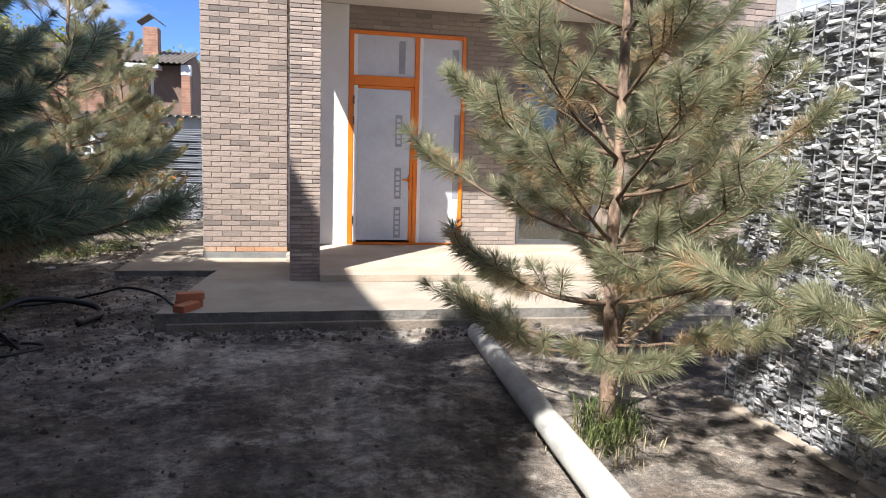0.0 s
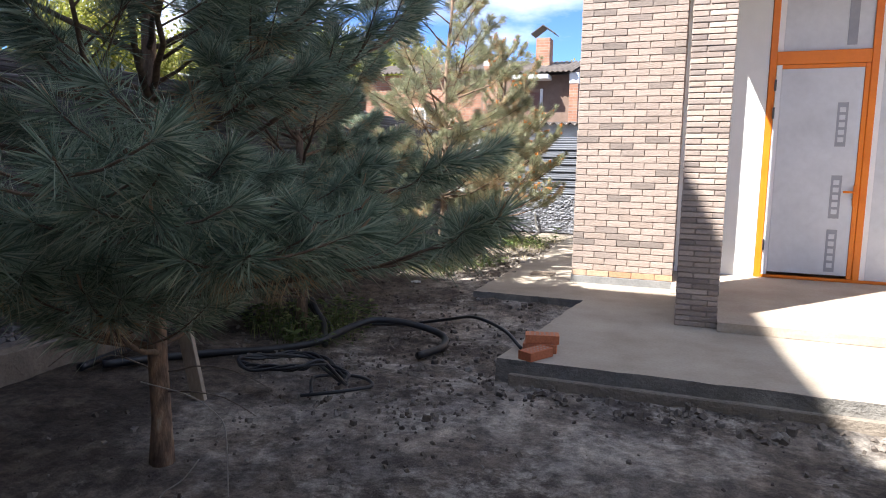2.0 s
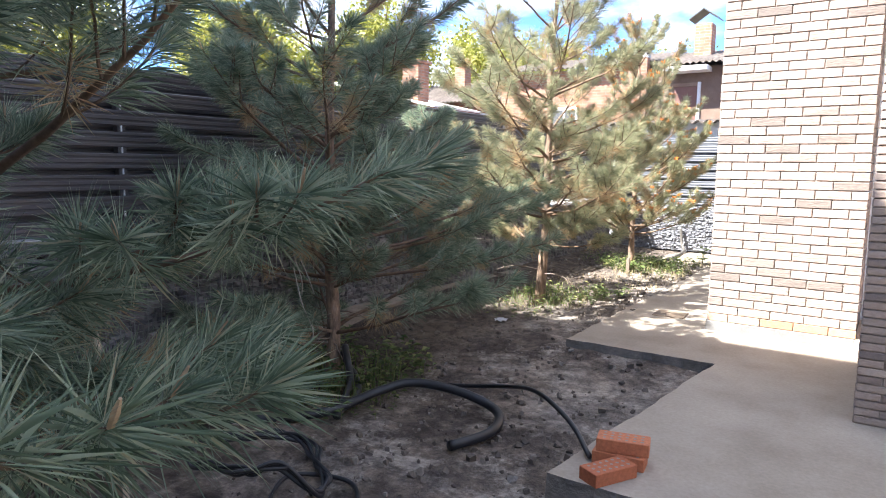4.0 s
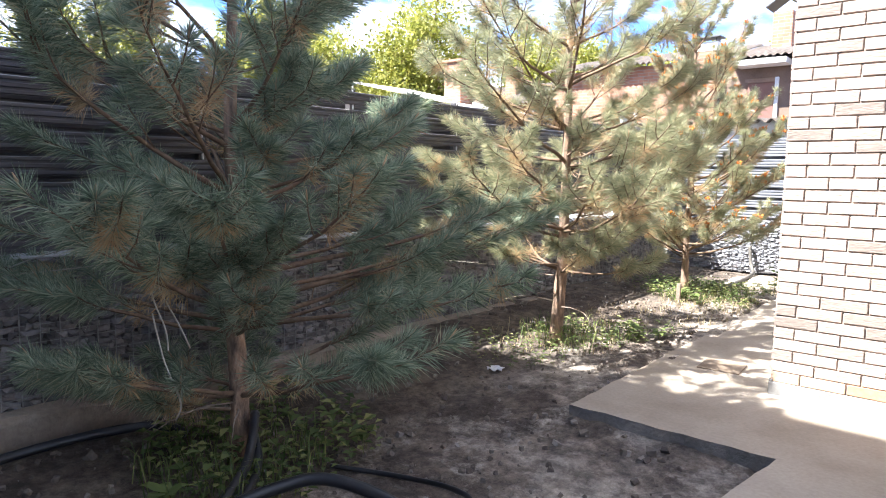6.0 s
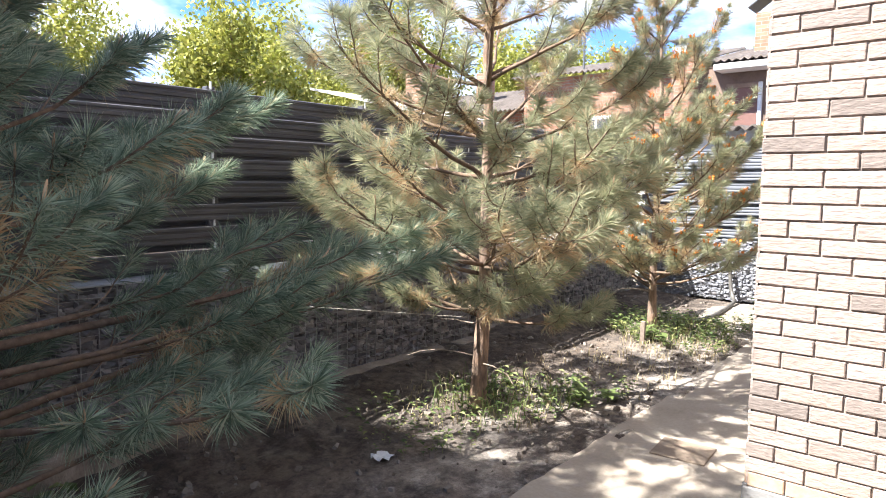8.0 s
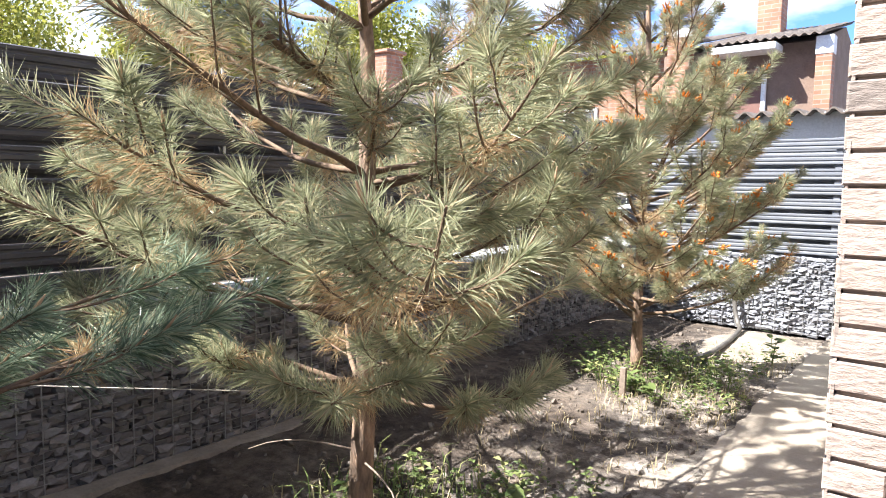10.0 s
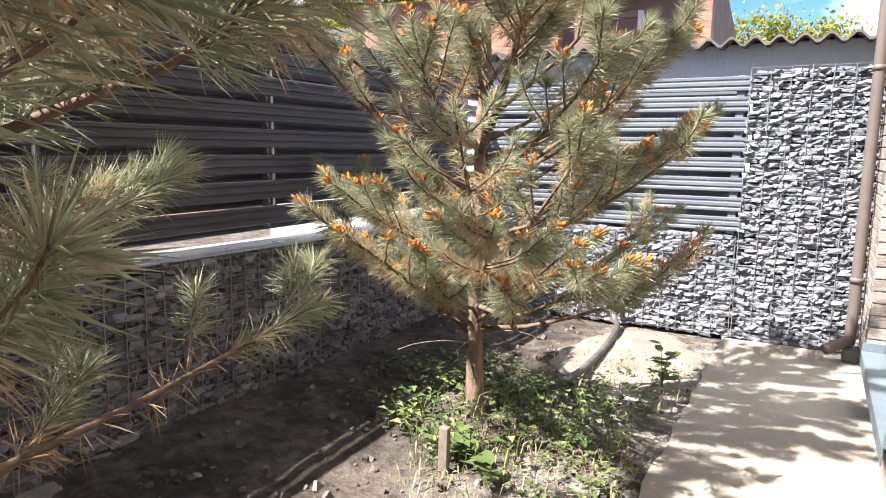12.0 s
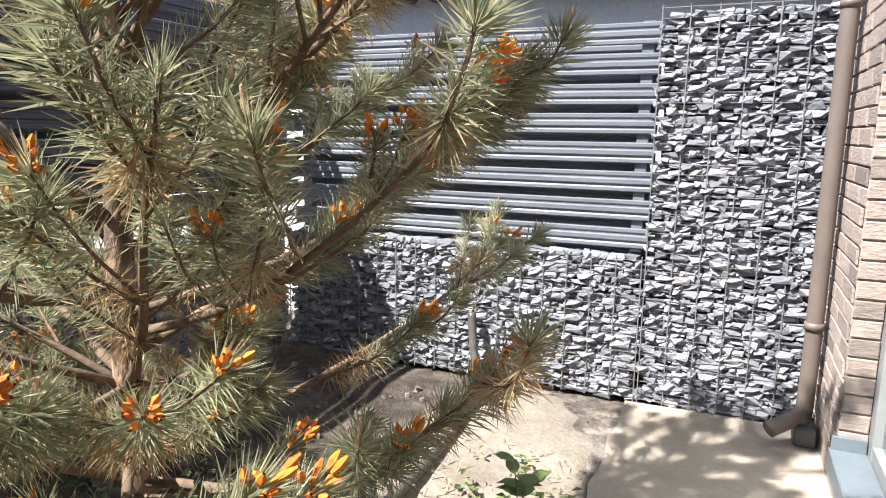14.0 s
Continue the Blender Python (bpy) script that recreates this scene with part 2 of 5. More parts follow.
def soil():
    m, nt, b = mat("soil", 0.95)
    big = ramp(nt, noise_tex(nt, 0.7, 8, 0.65), [(0.38, (0.125, 0.098, 0.082)), (0.47, (0.225, 0.182, 0.152)), (0.55, (0.37, 0.312, 0.265)), (0.64, (0.53, 0.47, 0.41))])
    mid = ramp(nt, noise_tex(nt, 5.0, 8, 0.7), [(0.37, (0.42, 0.42, 0.43)), (0.62, (1.1, 1.1, 1.1)), (0.72, (1.5, 1.5, 1.48))])
    c1 = mix(nt, 0.75, big, mid, 'MULTIPLY')
    dust = ramp(nt, noise_tex(nt, 2.4, 12, 0.76), [(0.50, (0, 0, 0)), (0.585, (0.85, 0.85, 0.85))])
    c1 = mix(nt, dust, c1, (0.47, 0.42, 0.375))
    # moist dug soil of the bed beside the curb; fence and pine shade is painted in too
    geo = nt.nodes.new("ShaderNodeNewGeometry")
    sep = nt.nodes.new("ShaderNodeSeparateXYZ")
    nt.links.new(geo.outputs["Position"], sep.inputs[0])
    wav = nt.nodes.new("ShaderNodeMath")
    wav.operation = 'MULTIPLY_ADD'
    wav.inputs[1].default_value = 1.3
    nt.links.new(noise_tex(nt, 1.3, 9, 0.7), wav.inputs[0])
    nt.links.new(sep.outputs[0], wav.inputs[2])
    rng_ = nt.nodes.new("ShaderNodeMapRange")
    rng_.inputs["From Min"].default_value, rng_.inputs["From Max"].default_value = -2.55, -2.15
    rng_.inputs["To Min"].default_value, rng_.inputs["To Max"].default_value = 0.8, 0.0
    nt.links.new(wav.outputs[0], rng_.inputs["Value"])
    c1 = mix(nt, rng_.outputs[0], c1, (0.11, 0.082, 0.064))
    fn = noise_tex(nt, 42, 6, 0.7)
    g = ramp(nt, fn, [(0.3, (0.55, 0.55, 0.55)), (0.7, (1.25, 1.25, 1.25))])
    nt.links.new(mix(nt, 0.5, c1, g, 'MULTIPLY'), b.inputs["Base Color"])
    lumps = noise_tex(nt, 11, 8, 0.75)
    wet = ramp(nt, noise_tex(nt, 1.7, 10, 0.7), [(0.44, (0.6, 0.6, 0.61)), (0.54, (1.08, 1.08, 1.06))])
    shade = mix(nt, 1.0, mix(nt, 0.5, c1, g, 'MULTIPLY'), wet, 'MULTIPLY')
    # relief shading in the colour: hollows of the bump darker, lump tops lighter
    lump_shading = ramp(nt, lumps, [(0.40, (0.5, 0.5, 0.5)), (0.5, (0.95, 0.95, 0.95)), (0.6, (1.35, 1.35, 1.33))])
    nt.links.new(mix(nt, 0.85, shade, lump_shading, 'MULTIPLY'), b.inputs["Base Color"])
    h = mix(nt, 0.72, fn, lumps)
    bump(nt, b, h, 1.0, 0.07)
    return m


M_SOIL = soil()
M_SAND = grainy("sandy_soil", [(0.3, (0.17, 0.142, 0.115)), (0.55, (0.245, 0.21, 0.172)), (0.8, (0.31, 0.272, 0.23))], 5, 0.95, 40, 0.8, 0.012)
M_CLOD = varied("soil_clods", [(0, (0.10, 0.082, 0.07)), (0.7, (0.19, 0.16, 0.135)), (1, (0.30, 0.275, 0.245))], 'island', 0.95, 50, 0.8, 0.01)
M_PIPE = grainy("grey_cement_pipe", [(0.3, (0.33, 0.32, 0.30)), (0.7, (0.48, 0.47, 0.445))], 4, 0.8, 50, 0.3, 0.004)
M_HOSE = grainy("black_hose", [(0.3, (0.012, 0.013, 0.016)), (0.7, (0.025, 0.027, 0.034))], 6, 0.38, 60, 0.05, 0.001, fine_amt=0.1)
M_DHOSE = grainy("dusty_dark_hose", [(0.35, (0.05, 0.047, 0.044)), (0.7, (0.15, 0.14, 0.128))], 8, 0.45, 60, 0.1, 0.001)
M_ROPE = grainy("pale_string", [(0.3, (0.40, 0.37, 0.32)), (0.7, (0.54, 0.51, 0.46))], 30, 0.9, 200, 0.3, 0.001)
M_HATCH = grainy("rusty_hatch", [(0.3, (0.15, 0.115, 0.085)), (0.7, (0.24, 0.185, 0.14))], 12, 0.8, 60, 0.3, 0.003)
M_SLATE = grainy("asbestos_slate", [(0.3, (0.085, 0.07, 0.06)), (0.6, (0.16, 0.135, 0.12)), (0.85, (0.24, 0.215, 0.195))], 3, 0.9, 40, 0.4, 0.005)
M_WHITEWALL = grainy("whitewash", [(0.3, (0.66, 0.68, 0.70)), (0.7, (0.78, 0.79, 0.80))], 2, 0.9, 40, 0.3, 0.004)


def old_brick():
    """Weathered red brickwork seen from afar, laid in world-sized courses."""
    m, nt, b = mat("old_red_brick", 0.9)
    geo = nt.nodes.new("ShaderNodeNewGeometry")
    sep, com = nt.nodes.new("ShaderNodeSeparateXYZ"), nt.nodes.new("ShaderNodeCombineXYZ")
    add = nt.nodes.new("ShaderNodeMath")
    nt.links.new(geo.outputs["Position"], sep.inputs[0])
    nt.links.new(sep.outputs[0], add.inputs[0])
    nt.links.new(sep.outputs[1], add.inputs[1])
    nt.links.new(add.outputs[0], com.inputs[0])
    nt.links.new(sep.outputs[2], com.inputs[1])
    br = nt.nodes.new("ShaderNodeTexBrick")
    for name, v in (("Scale", 1.0), ("Mortar Size", 0.008), ("Brick Width", 0.26), ("Row Height", 0.077)):
        br.inputs[name].default_value = v
    br.inputs["Color1"].default_value, br.inputs["Color2"].default_value, br.inputs["Mortar"].default_value = (0.30, 0.135, 0.085, 1), (0.40, 0.205, 0.135, 1), (0.30, 0.25, 0.21, 1)
    nt.links.new(com.outputs[0], br.inputs["Vector"])
    st = ramp(nt, noise_tex(nt, 3.0, 8, 0.65), [(0.35, (0.6, 0.6, 0.6)), (0.65, (1.1, 1.1, 1.1))])
    nt.links.new(mix(nt, 0.8, br.outputs[0], st, 'MULTIPLY'), b.inputs["Base Color"])
    bump(nt, b, noise_tex(nt, 40, 5), 0.5, 0.005)
    return m


M_OLDBRICK = old_brick()
M_CLAY = grainy("clay_render", [(0.3, (0.20, 0.135, 0.105)), (0.7, (0.30, 0.215, 0.165))], 2.5, 0.95, 30, 0.5, 0.008)
M_PINKCLAY = grainy("pink_clay_render", [(0.3, (0.15, 0.105, 0.08)), (0.7, (0.235, 0.165, 0.13))], 2.5, 0.95, 30, 0.5, 0.008)
M_CURB = grainy("rough_curb", [(0.25, (0.20, 0.165, 0.135)), (0.55, (0.30, 0.25, 0.205)), (0.85, (0.42, 0.37, 0.31))], 6, 0.95, 40, 0.9, 0.012)
M_PORCH = grainy("dusty_porch_screed", [(0.3, (0.34, 0.275, 0.215)), (0.5, (0.42, 0.35, 0.28)), (0.75, (0.49, 0.435, 0.37))], 1.3, 0.9, 45, 0.35, 0.004, fine_amt=0.3)
M_RUST = grainy("brown_red_door", [(0.3, (0.15, 0.075, 0.06)), (0.7, (0.20, 0.10, 0.08))], 4, 0.6, 40, 0.2, 0.002)
M_INNER = grainy("indoor_wall", [(0.3, (0.35, 0.35, 0.36)), (0.7, (0.42, 0.42, 0.43))], 3, 0.9, 40, 0.1, 0.002)
M_PAPER = grainy("white_paper", [(0.3, (0.70, 0.70, 0.70)), (0.7, (0.8, 0.8, 0.8))], 9, 0.8, 60, 0.1, 0.002)


def glass():
    m = bpy.data.materials.new("window_glass")
    m.use_nodes = True
    nt = m.node_tree
    nt.nodes.remove(nt.nodes["Principled BSDF"])
    tr, gl, ms = nt.nodes.new("ShaderNodeBsdfTransparent"), nt.nodes.new("ShaderNodeBsdfGlossy"), nt.nodes.new("ShaderNodeMixShader")
    tr.inputs[0].default_value = (0.55, 0.62, 0.62, 1)
    gl.inputs["Roughness"].default_value = 0.02
    fr = nt.nodes.new("ShaderNodeFresnel")
    fr.inputs[0].default_value = 2.1
    nt.links.new(fr.outputs[0], ms.inputs[0])
    nt.links.new(tr.outputs[0], ms.inputs[1])
    nt.links.new(gl.outputs[0], ms.inputs[2])
    nt.links.new(ms.outputs[0], nt.nodes["Material Output"].inputs[0])
    return m


M_GLASS = glass()


# ---- building blocks ----
def link(name, me, material, parent=None, label=""):
    ob = new(name, me)
    if material:
        if me.materials:
            me.materials[0] = material
        else:
            me.materials.append(material)
    if parent:
        ob.parent = parent
    if label:
        tagged(ob, label)
    return ob


def part(name, bm, material, parent=None, label="", smooth=False):
    me = bpy.data.meshes.new(name)
    bm.normal_update()
    bm.to_mesh(me)
    bm.free()
    if smooth:
        me.shade_smooth()
    return link(name, me, material, parent, label)


def thing(name, at, label, category, group="", kind=""):
    ob = new(name)
    ob.empty_display_size = 0.1
    ob.location = at
    return tagged(ob, label, category, group, kind)


def off(v, ob):
    """Local place under a thing that stands unturned at its location."""
    return Vector(v) - ob.location if ob else Vector(v)


def add_box(bm, lo, hi, bevel=0.0, jitter=0.0):
    r = bmesh.ops.create_cube(bm, size=1.0)
    vs = r["verts"]
    for v in vs:
        v.co = Vector([lo[i] + (v.co[i] + 0.5) * (hi[i] - lo[i]) + random.uniform(-jitter, jitter) for i in range(3)])
    if bevel:
        es = list({e for v in vs for e in v.link_edges})
        bmesh.ops.bevel(bm, geom=es, offset=bevel, segments=1, affect='EDGES')
    return bm


def boxpart(name, lo, hi, material, parent=None, label="", bevel=0.004, jitter=0.0):
    o = parent.location if parent and parent.type == 'EMPTY' else Vector((0, 0, 0))
    bm = bmesh.new()
    add_box(bm, [a - b for a, b in zip(lo, o)], [a - b for a, b in zip(hi, o)], bevel, jitter)
    return part(name, bm, material, parent, label)


def mesh_np(name, verts, faces):
    """A mesh from an array of vertices and an array of faces with the same number of corners."""
    me = bpy.data.meshes.new(name)
    verts, faces = np.asarray(verts, np.float32), np.asarray(faces, np.int32)
    n, k = faces.shape
    me.vertices.add(len(verts))
    me.vertices.foreach_set("co", verts.ravel())
    me.loops.add(n * k)
    me.loops.foreach_set("vertex_index", faces.ravel())
    me.polygons.add(n)
    me.polygons.foreach_set("loop_start", np.arange(0, n * k, k, dtype=np.int32))
    me.update(calc_edges=True)
    me.validate()
    me.shade_flat()
    return me


def tube_np(points, radii, sides=7, cap=True):
    """Vertices and quads of a tube along a polyline."""
    P = np.asarray(points, float)
    n = len(P)
    R = np.broadcast_to(np.asarray(radii, float), (n,))
    T = np.gradient(P, axis=0)
    T /= np.linalg.norm(T, axis=1)[:, None] + 1e-9
    ref = np.array([0.0, 0.0, 1.0]) if abs(T[0][2]) < 0.9 else np.array([1.0, 0.0, 0.0])
    vs = []
    for i in range(n):
        a = np.cross(T[i], ref)
        a /= np.linalg.norm(a) + 1e-9
        b = np.cross(T[i], a)
        ref = np.cross(a, T[i])
        ang = np.arange(sides) * 2 * np.pi / sides
        vs.append(P[i] + R[i] * (np.cos(ang)[:, None] * a + np.sin(ang)[:, None] * b))
    V = np.concatenate(vs)
    F = [[i * sides + j, i * sides + (j + 1) % sides, (i + 1) * sides + (j + 1) % sides, (i + 1) * sides + j] for i in range(n - 1) for j in range(sides)]
    if cap:
        c0, c1 = len(V), len(V) + 1
        V = np.vstack([V, P[0], P[-1]])
        for j in range(sides):
            F.append([c0, (j + 1) % sides, j, c0])
            F.append([c1, (n - 1) * sides + j, (n - 1) * sides + (j + 1) % sides, c1])
    return V, F


def tube_mesh(name, points, radii, sides=7):
    V, F = tube_np(points, radii, sides)
    me = bpy.data.meshes.new(name)
    me.from_pydata([tuple(v) for v in V], [], [tuple(dict.fromkeys(f)) for f in F])
    me.shade_smooth()
    me.update()
    return me


def smooth_line(pts, per=8):
    """A rounded path through the points (Catmull-Rom)."""
    P = [np.array(p, float) for p in pts]
    P = [2 * P[0] - P[1]] + P + [2 * P[-1] - P[-2]]
    out = []
    for i in range(1, len(P) - 2):
        for k in range(per):
            t = k / per
            a, b, c, d = P[i - 1:i + 3]
            out.append(0.5 * (2 * b + (c - a) * t + (2 * a - 5 * b + 4 * c - d) * t * t + (3 * b - 3 * c + d - a) * t ** 3))
    out.append(P[-2])
    return np.array(out)


def bring(me, origin):
    """Moves a mesh so that origin becomes its zero."""
    me.transform(Matrix.Translation(-Vector(origin)))
    return me


# ---- ground ----
def ground_z(x, y):
    rise = min(1.0, max(0.0, (y - 7.6) / 1.9))
    z = -0.17 + 0.15 * rise * rise * (3 - 2 * rise)
    if x < -3.5:
        z += 0.045 * min(1.0, (-3.5 - x) / 0.6)
    near = -6 < x < 8 and -6 < y < 17
    if near:
        z += 0.030 * noise.fractal(Vector((x * 1.1, y * 1.1, 0.0)), 1.0, 2.0, 3) + 0.012 * noise.fractal(Vector((x * 6, y * 6, 3.0)), 1.0, 2.0, 3)
    inside = (x > -1.15 and y > 6.6) or (x > -2.1 and y > 8.9)
    return min(z, -0.12) if inside else z


def axis_steps(lo, hi, step, far):
    core = list(np.arange(lo, hi + 1e-6, step))
    out, d = [], step
    v = lo
    while v > -far:
        d *= 1.6
        v -= d
        out.append(v)
    res = out[::-1] + core
    v, d = core[-1], step
    while v < far:
        d *= 1.6
        v += d
        res.append(v)
    return res


gx, gy = axis_steps(-5.0, 4.0, 0.055, 600), axis_steps(1.2, 15.8, 0.055, 600)
gv = [(x, y, ground_z(x, y)) for y in gy for x in gx]
nx = len(gx)
gf = [(j * nx + i, j * nx + i + 1, (j + 1) * nx + i + 1, (j + 1) * nx + i) for j in range(len(gy) - 1) for i in range(nx - 1)]
gme = mesh_np("ground", gv, gf)
gme.shade_smooth()
tagged(link("ground", gme, M_SOIL), "bare grey-brown trampled soil of the yard", "ground", kind="structure")


def prism(name, outline, z0, z1, material, side_material=None, rough_edge=0.0, label="", parent=None):
    """A slab from its outline; the sides may be ragged."""
    pts = []
    for (x0, y0), (x1, y1) in zip(outline, outline[1:] + outline[:1]):
        n = max(1, int(math.hypot(x1 - x0, y1 - y0) / 0.12)) if rough_edge else 1
        for k in range(n):
            f = k / n
            j = rough_edge if k else 0
            pts.append((x0 + (x1 - x0) * f + random.uniform(-j, j), y0 + (y1 - y0) * f + random.uniform(-j, j)))
    bm = bmesh.new()
    top = [bm.verts.new((x, y, z1)) for x, y in pts]
    lip = [bm.verts.new((x, y, z1 - 0.012)) for x, y in pts]
    bot = [bm.verts.new((x + random.uniform(-1, 1) * rough_edge, y + random.uniform(-1, 1) * rough_edge, z0)) for x, y in pts]
    mid = [bm.verts.new((x + random.uniform(-1, 1) * rough_edge, y + random.uniform(-1, 1) * rough_edge, (z0 + z1) / 2)) for x, y in pts]
    bm.faces.new(top)
    n = len(pts)
    for i in range(n):
        j = (i + 1) % n
        for a, b in ((lip, top), (mid, lip), (bot, mid)):
            f = bm.faces.new((a[i], a[j], b[j], b[i]))
            f.material_index = 1 if side_material else 0
    bmesh.ops.recalc_face_normals(bm, faces=bm.faces)
    ob = part(name, bm, material, parent, label)
    if side_material:
        ob.data.materials.append(side_material)
    return ob


pav = prism("pavement", [(-1.28, 6.36), (7.5, 6.36), (7.5, 11.0), (-1.32, 11.0), (-1.32, 15.56), (-2.23, 15.56), (-2.23, 8.72), (-1.03, 8.72)], -0.34, 0.0, M_CONC, M_CONCEDGE, 0.014)
boxpart("footing", (-1.18, 6.318, -0.32), (7.4, 6.40, -0.098), M_FOOT, pav, "rough brown concrete footing below the slab edge", 0.008, 0.005)
tagged(pav, "poured pale concrete path and platform with ragged edges", "pavement", kind="structure")
porch = prism("porch_floor", [(0.236, 7.86), (5.25, 7.86), (5.25, 10.70), (-0.2, 10.70), (-0.2, 9.53), (0.236, 9.53)], 0.004, 0.085, M_PORCH, M_PORCH, 0.003)
tagged(porch, "raised concrete porch floor before the door", "porch floor", kind="structure")

# ---- house shell ----
WALL_TOP, SOFFIT = 4.6, 3.80


def wall(name, lo, hi, label, material=M_MORTAR, openings=(), axis='x'):
    """A thick wall with openings (a0, a1, z0, z1) along its axis."""
    i = 0 if axis == 'x' else 1
    cuts = sorted({lo[i], hi[i], *[v for o in openings for v in o[:2]]})
    bm = bmesh.new()
    for a0, a1 in zip(cuts, cuts[1:]):
        zs = [lo[2], hi[2]]
        holes = [(o[2], o[3]) for o in openings if o[0] <= a0 + 1e-6 and o[1] >= a1 - 1e-6]
        for z0, z1 in holes:
            zs += [z0, z1]
        zs = sorted(set(zs))
        for z0, z1 in zip(zs, zs[1:]):
            if any(h0 <= z0 + 1e-6 and h1 >= z1 - 1e-6 for h0, h1 in holes):
                continue
            l, h = list(lo), list(hi)
            l[i], h[i], l[2], h[2] = a0, a1, z0, z1
            add_box(bm, l, h)
    bmesh.ops.remove_doubles(bm, verts=bm.verts, dist=1e-5)
    return tagged(part(name, bm, material), label, "wall", kind="structure")


DOOR = (0.72, 2.58, 0.085, 3.43)
WIN_F = (3.54, 5.0, 0.10, 3.28)
WIN_S = (13.33, 14.90, 0.20, 2.9)
wall_wing = wall("wall_wing_front", (-1.03, 9.82, -0.1), (-0.21, 10.1, WALL_TOP), "beige-grey facing brick corner of the house")
wall_side = wall("wall_side", (-1.33, 9.82, -0.1), (-1.03, 15.9, WALL_TOP), "side wall of pale facing brick beside the path", openings=[WIN_S], axis='y')
wall_ret = wall("wall_return", (-0.51, 10.1, -0.1), (-0.21, 10.72, WALL_TOP), "brick return of the house corner")
wall_porch = wall("wall_porch", (-0.21, 10.72, -0.1), (6.1, 11.0, WALL_TOP), "porch wall of plaster and grey-brown brick", openings=[DOOR, WIN_F])
wall_pier = wall("wall_pier", (5.27, 8.02, -0.1), (6.08, 10.72, WALL_TOP), "brick pier at the far side of the porch")
tagged(boxpart("wall_back", (-1.03, 15.6, -0.1), (6.1, 15.9, WALL_TOP), M_INNER, bevel=0), "plain back wall inside the house", "wall", kind="structure")
tagged(boxpart("wall_east", (6.1, 8.02, -0.1), (6.4, 15.9, WALL_TOP), M_INNER, bevel=0), "plain far wall of the house", "wall", kind="structure")
tagged(boxpart("floor", (-1.03, 11.0, 0.0), (6.1, 15.6, 0.06), M_CONC, bevel=0), "bare concrete floor inside the house", "floor", kind="structure")
tagged(boxpart("ceiling", (-1.03, 10.1, 3.9), (6.1, 15.6, 4.0), M_SLAB, bevel=0), "plain ceiling inside the house", "ceiling", kind="structure")
tagged(boxpart("porch_roof", (-0.14, 8.95, SOFFIT), (7.2, 10.72, 4.25), M_SLAB, bevel=0.01), "pale plastered porch roof slab on a column", "roof", kind="structure")
tagged(boxpart("house_roof", (-1.45, 9.7, WALL_TOP), (7.2, 16.0, 4.85), M_SLAB, bevel=0.01), "flat roof slab of the house", "roof", kind="structure")
boxp = boxpart("plaster_panel", (-0.205, 10.700, 0.02), (0.715, 10.718, SOFFIT - 0.005), M_PLASTER, wall_porch, "white plaster beside the door", 0)

# column
column = thing("porch_column", (0.06, 8.74, 0.0), "deep porch pier clad in grey-beige split brick", "column", kind="structure")
boxpart("core", (-0.105, 7.985, 0.002), (0.225, 8.94, 5.3), M_MORTAR, column, "", 0)
boxpart("core", (-0.105, 8.94, 0.002), (0.225, 9.50, SOFFIT), M_MORTAR, column, "", 0)

# ---- door and windows ----
door = thing("door_1", (1.65, 10.75, 0.085), "orange-framed entrance door covered in grey protective film", "door", kind="structure")
dx0, dx1, dz0, dz1 = DOOR
TR = 2.62
for lo, hi in (((dx0, 10.685, dz0), (dx0 + 0.075, 10.79, dz1)), ((dx1 - 0.06, 10.685, dz0), (dx1, 10.79, dz1)), ((dx0 + 0.075, 10.686, dz1 - 0.06), (dx1 - 0.06, 10.789, dz1)),
               ((dx0 + 0.075, 10.686, dz0), (dx1 - 0.06, 10.789, dz0 + 0.035)), ((1.755, 10.687, dz0 + 0.035), (1.83, 10.788, dz1 - 0.06)), ((dx0 + 0.075, 10.687, TR - 0.02), (1.755, 10.788, TR + 0.13))):
    boxpart("frame", lo, hi, M_ORANGE, door, "", 0.006)
for lo, hi in (((0.86, 10.715, TR + 0.13), (1.755, 10.74, dz1 - 0.06)), ((1.89, 10.715, dz0 + 0.035), (dx1 - 0.06, 10.74, dz1 - 0.06))):
    boxpart("pane", lo, hi, M_FILM, door, "pane under grey protective film", 0.002)
for lo, hi in (((0.795, 10.708, TR + 0.13), (0.858, 10.742, dz1 - 0.06)), ((1.832, 10.708, dz0 + 0.035), (1.888, 10.742, dz1 - 0.06))):
    boxpart("tape_strip", lo, hi, M_FILMTAPE, door, "white masking strip", 0.002)
leaf = boxpart("door_leaf", (0.86, 10.697, dz0 + 0.075), (1.70, 10.75, TR - 0.07), M_FILM, door, "door leaf under grey film", 0.004)
boxpart("tape_strip", (0.80, 10.693, dz0 + 0.04), (0.858, 10.752, TR - 0.025), M_FILMTAPE, door, "white masking strip", 0.002)
boxpart("leaf_frame", (1.702, 10.690, dz0 + 0.04), (1.752, 10.752, TR - 0.025), M_ORANGE, door, "", 0.003)
boxpart("leaf_frame", (0.86, 10.690, TR - 0.068), (1.70, 10.752, TR - 0.025), M_ORANGE, door, "", 0.003)
for z in (0.42, 1.98, 2.3):
    boxpart("hinge", (0.786, 10.66, z), (0.808, 10.69, z + 0.13), M_FRAME, door, "dark hinge", 0.003)
hb = bmesh.new()
add_box(hb, off((1.69, 10.672, 0.98), door), off((1.735, 10.69, 1.22), door), 0.004)
plate = part("handle_plate", hb, M_ORANGE, door, "orange-wrapped lock plate")
hb = bmesh.new()
add_box(hb, off((1.58, 10.63, 1.13), door), off((1.72, 10.65, 1.155), door), 0.006)
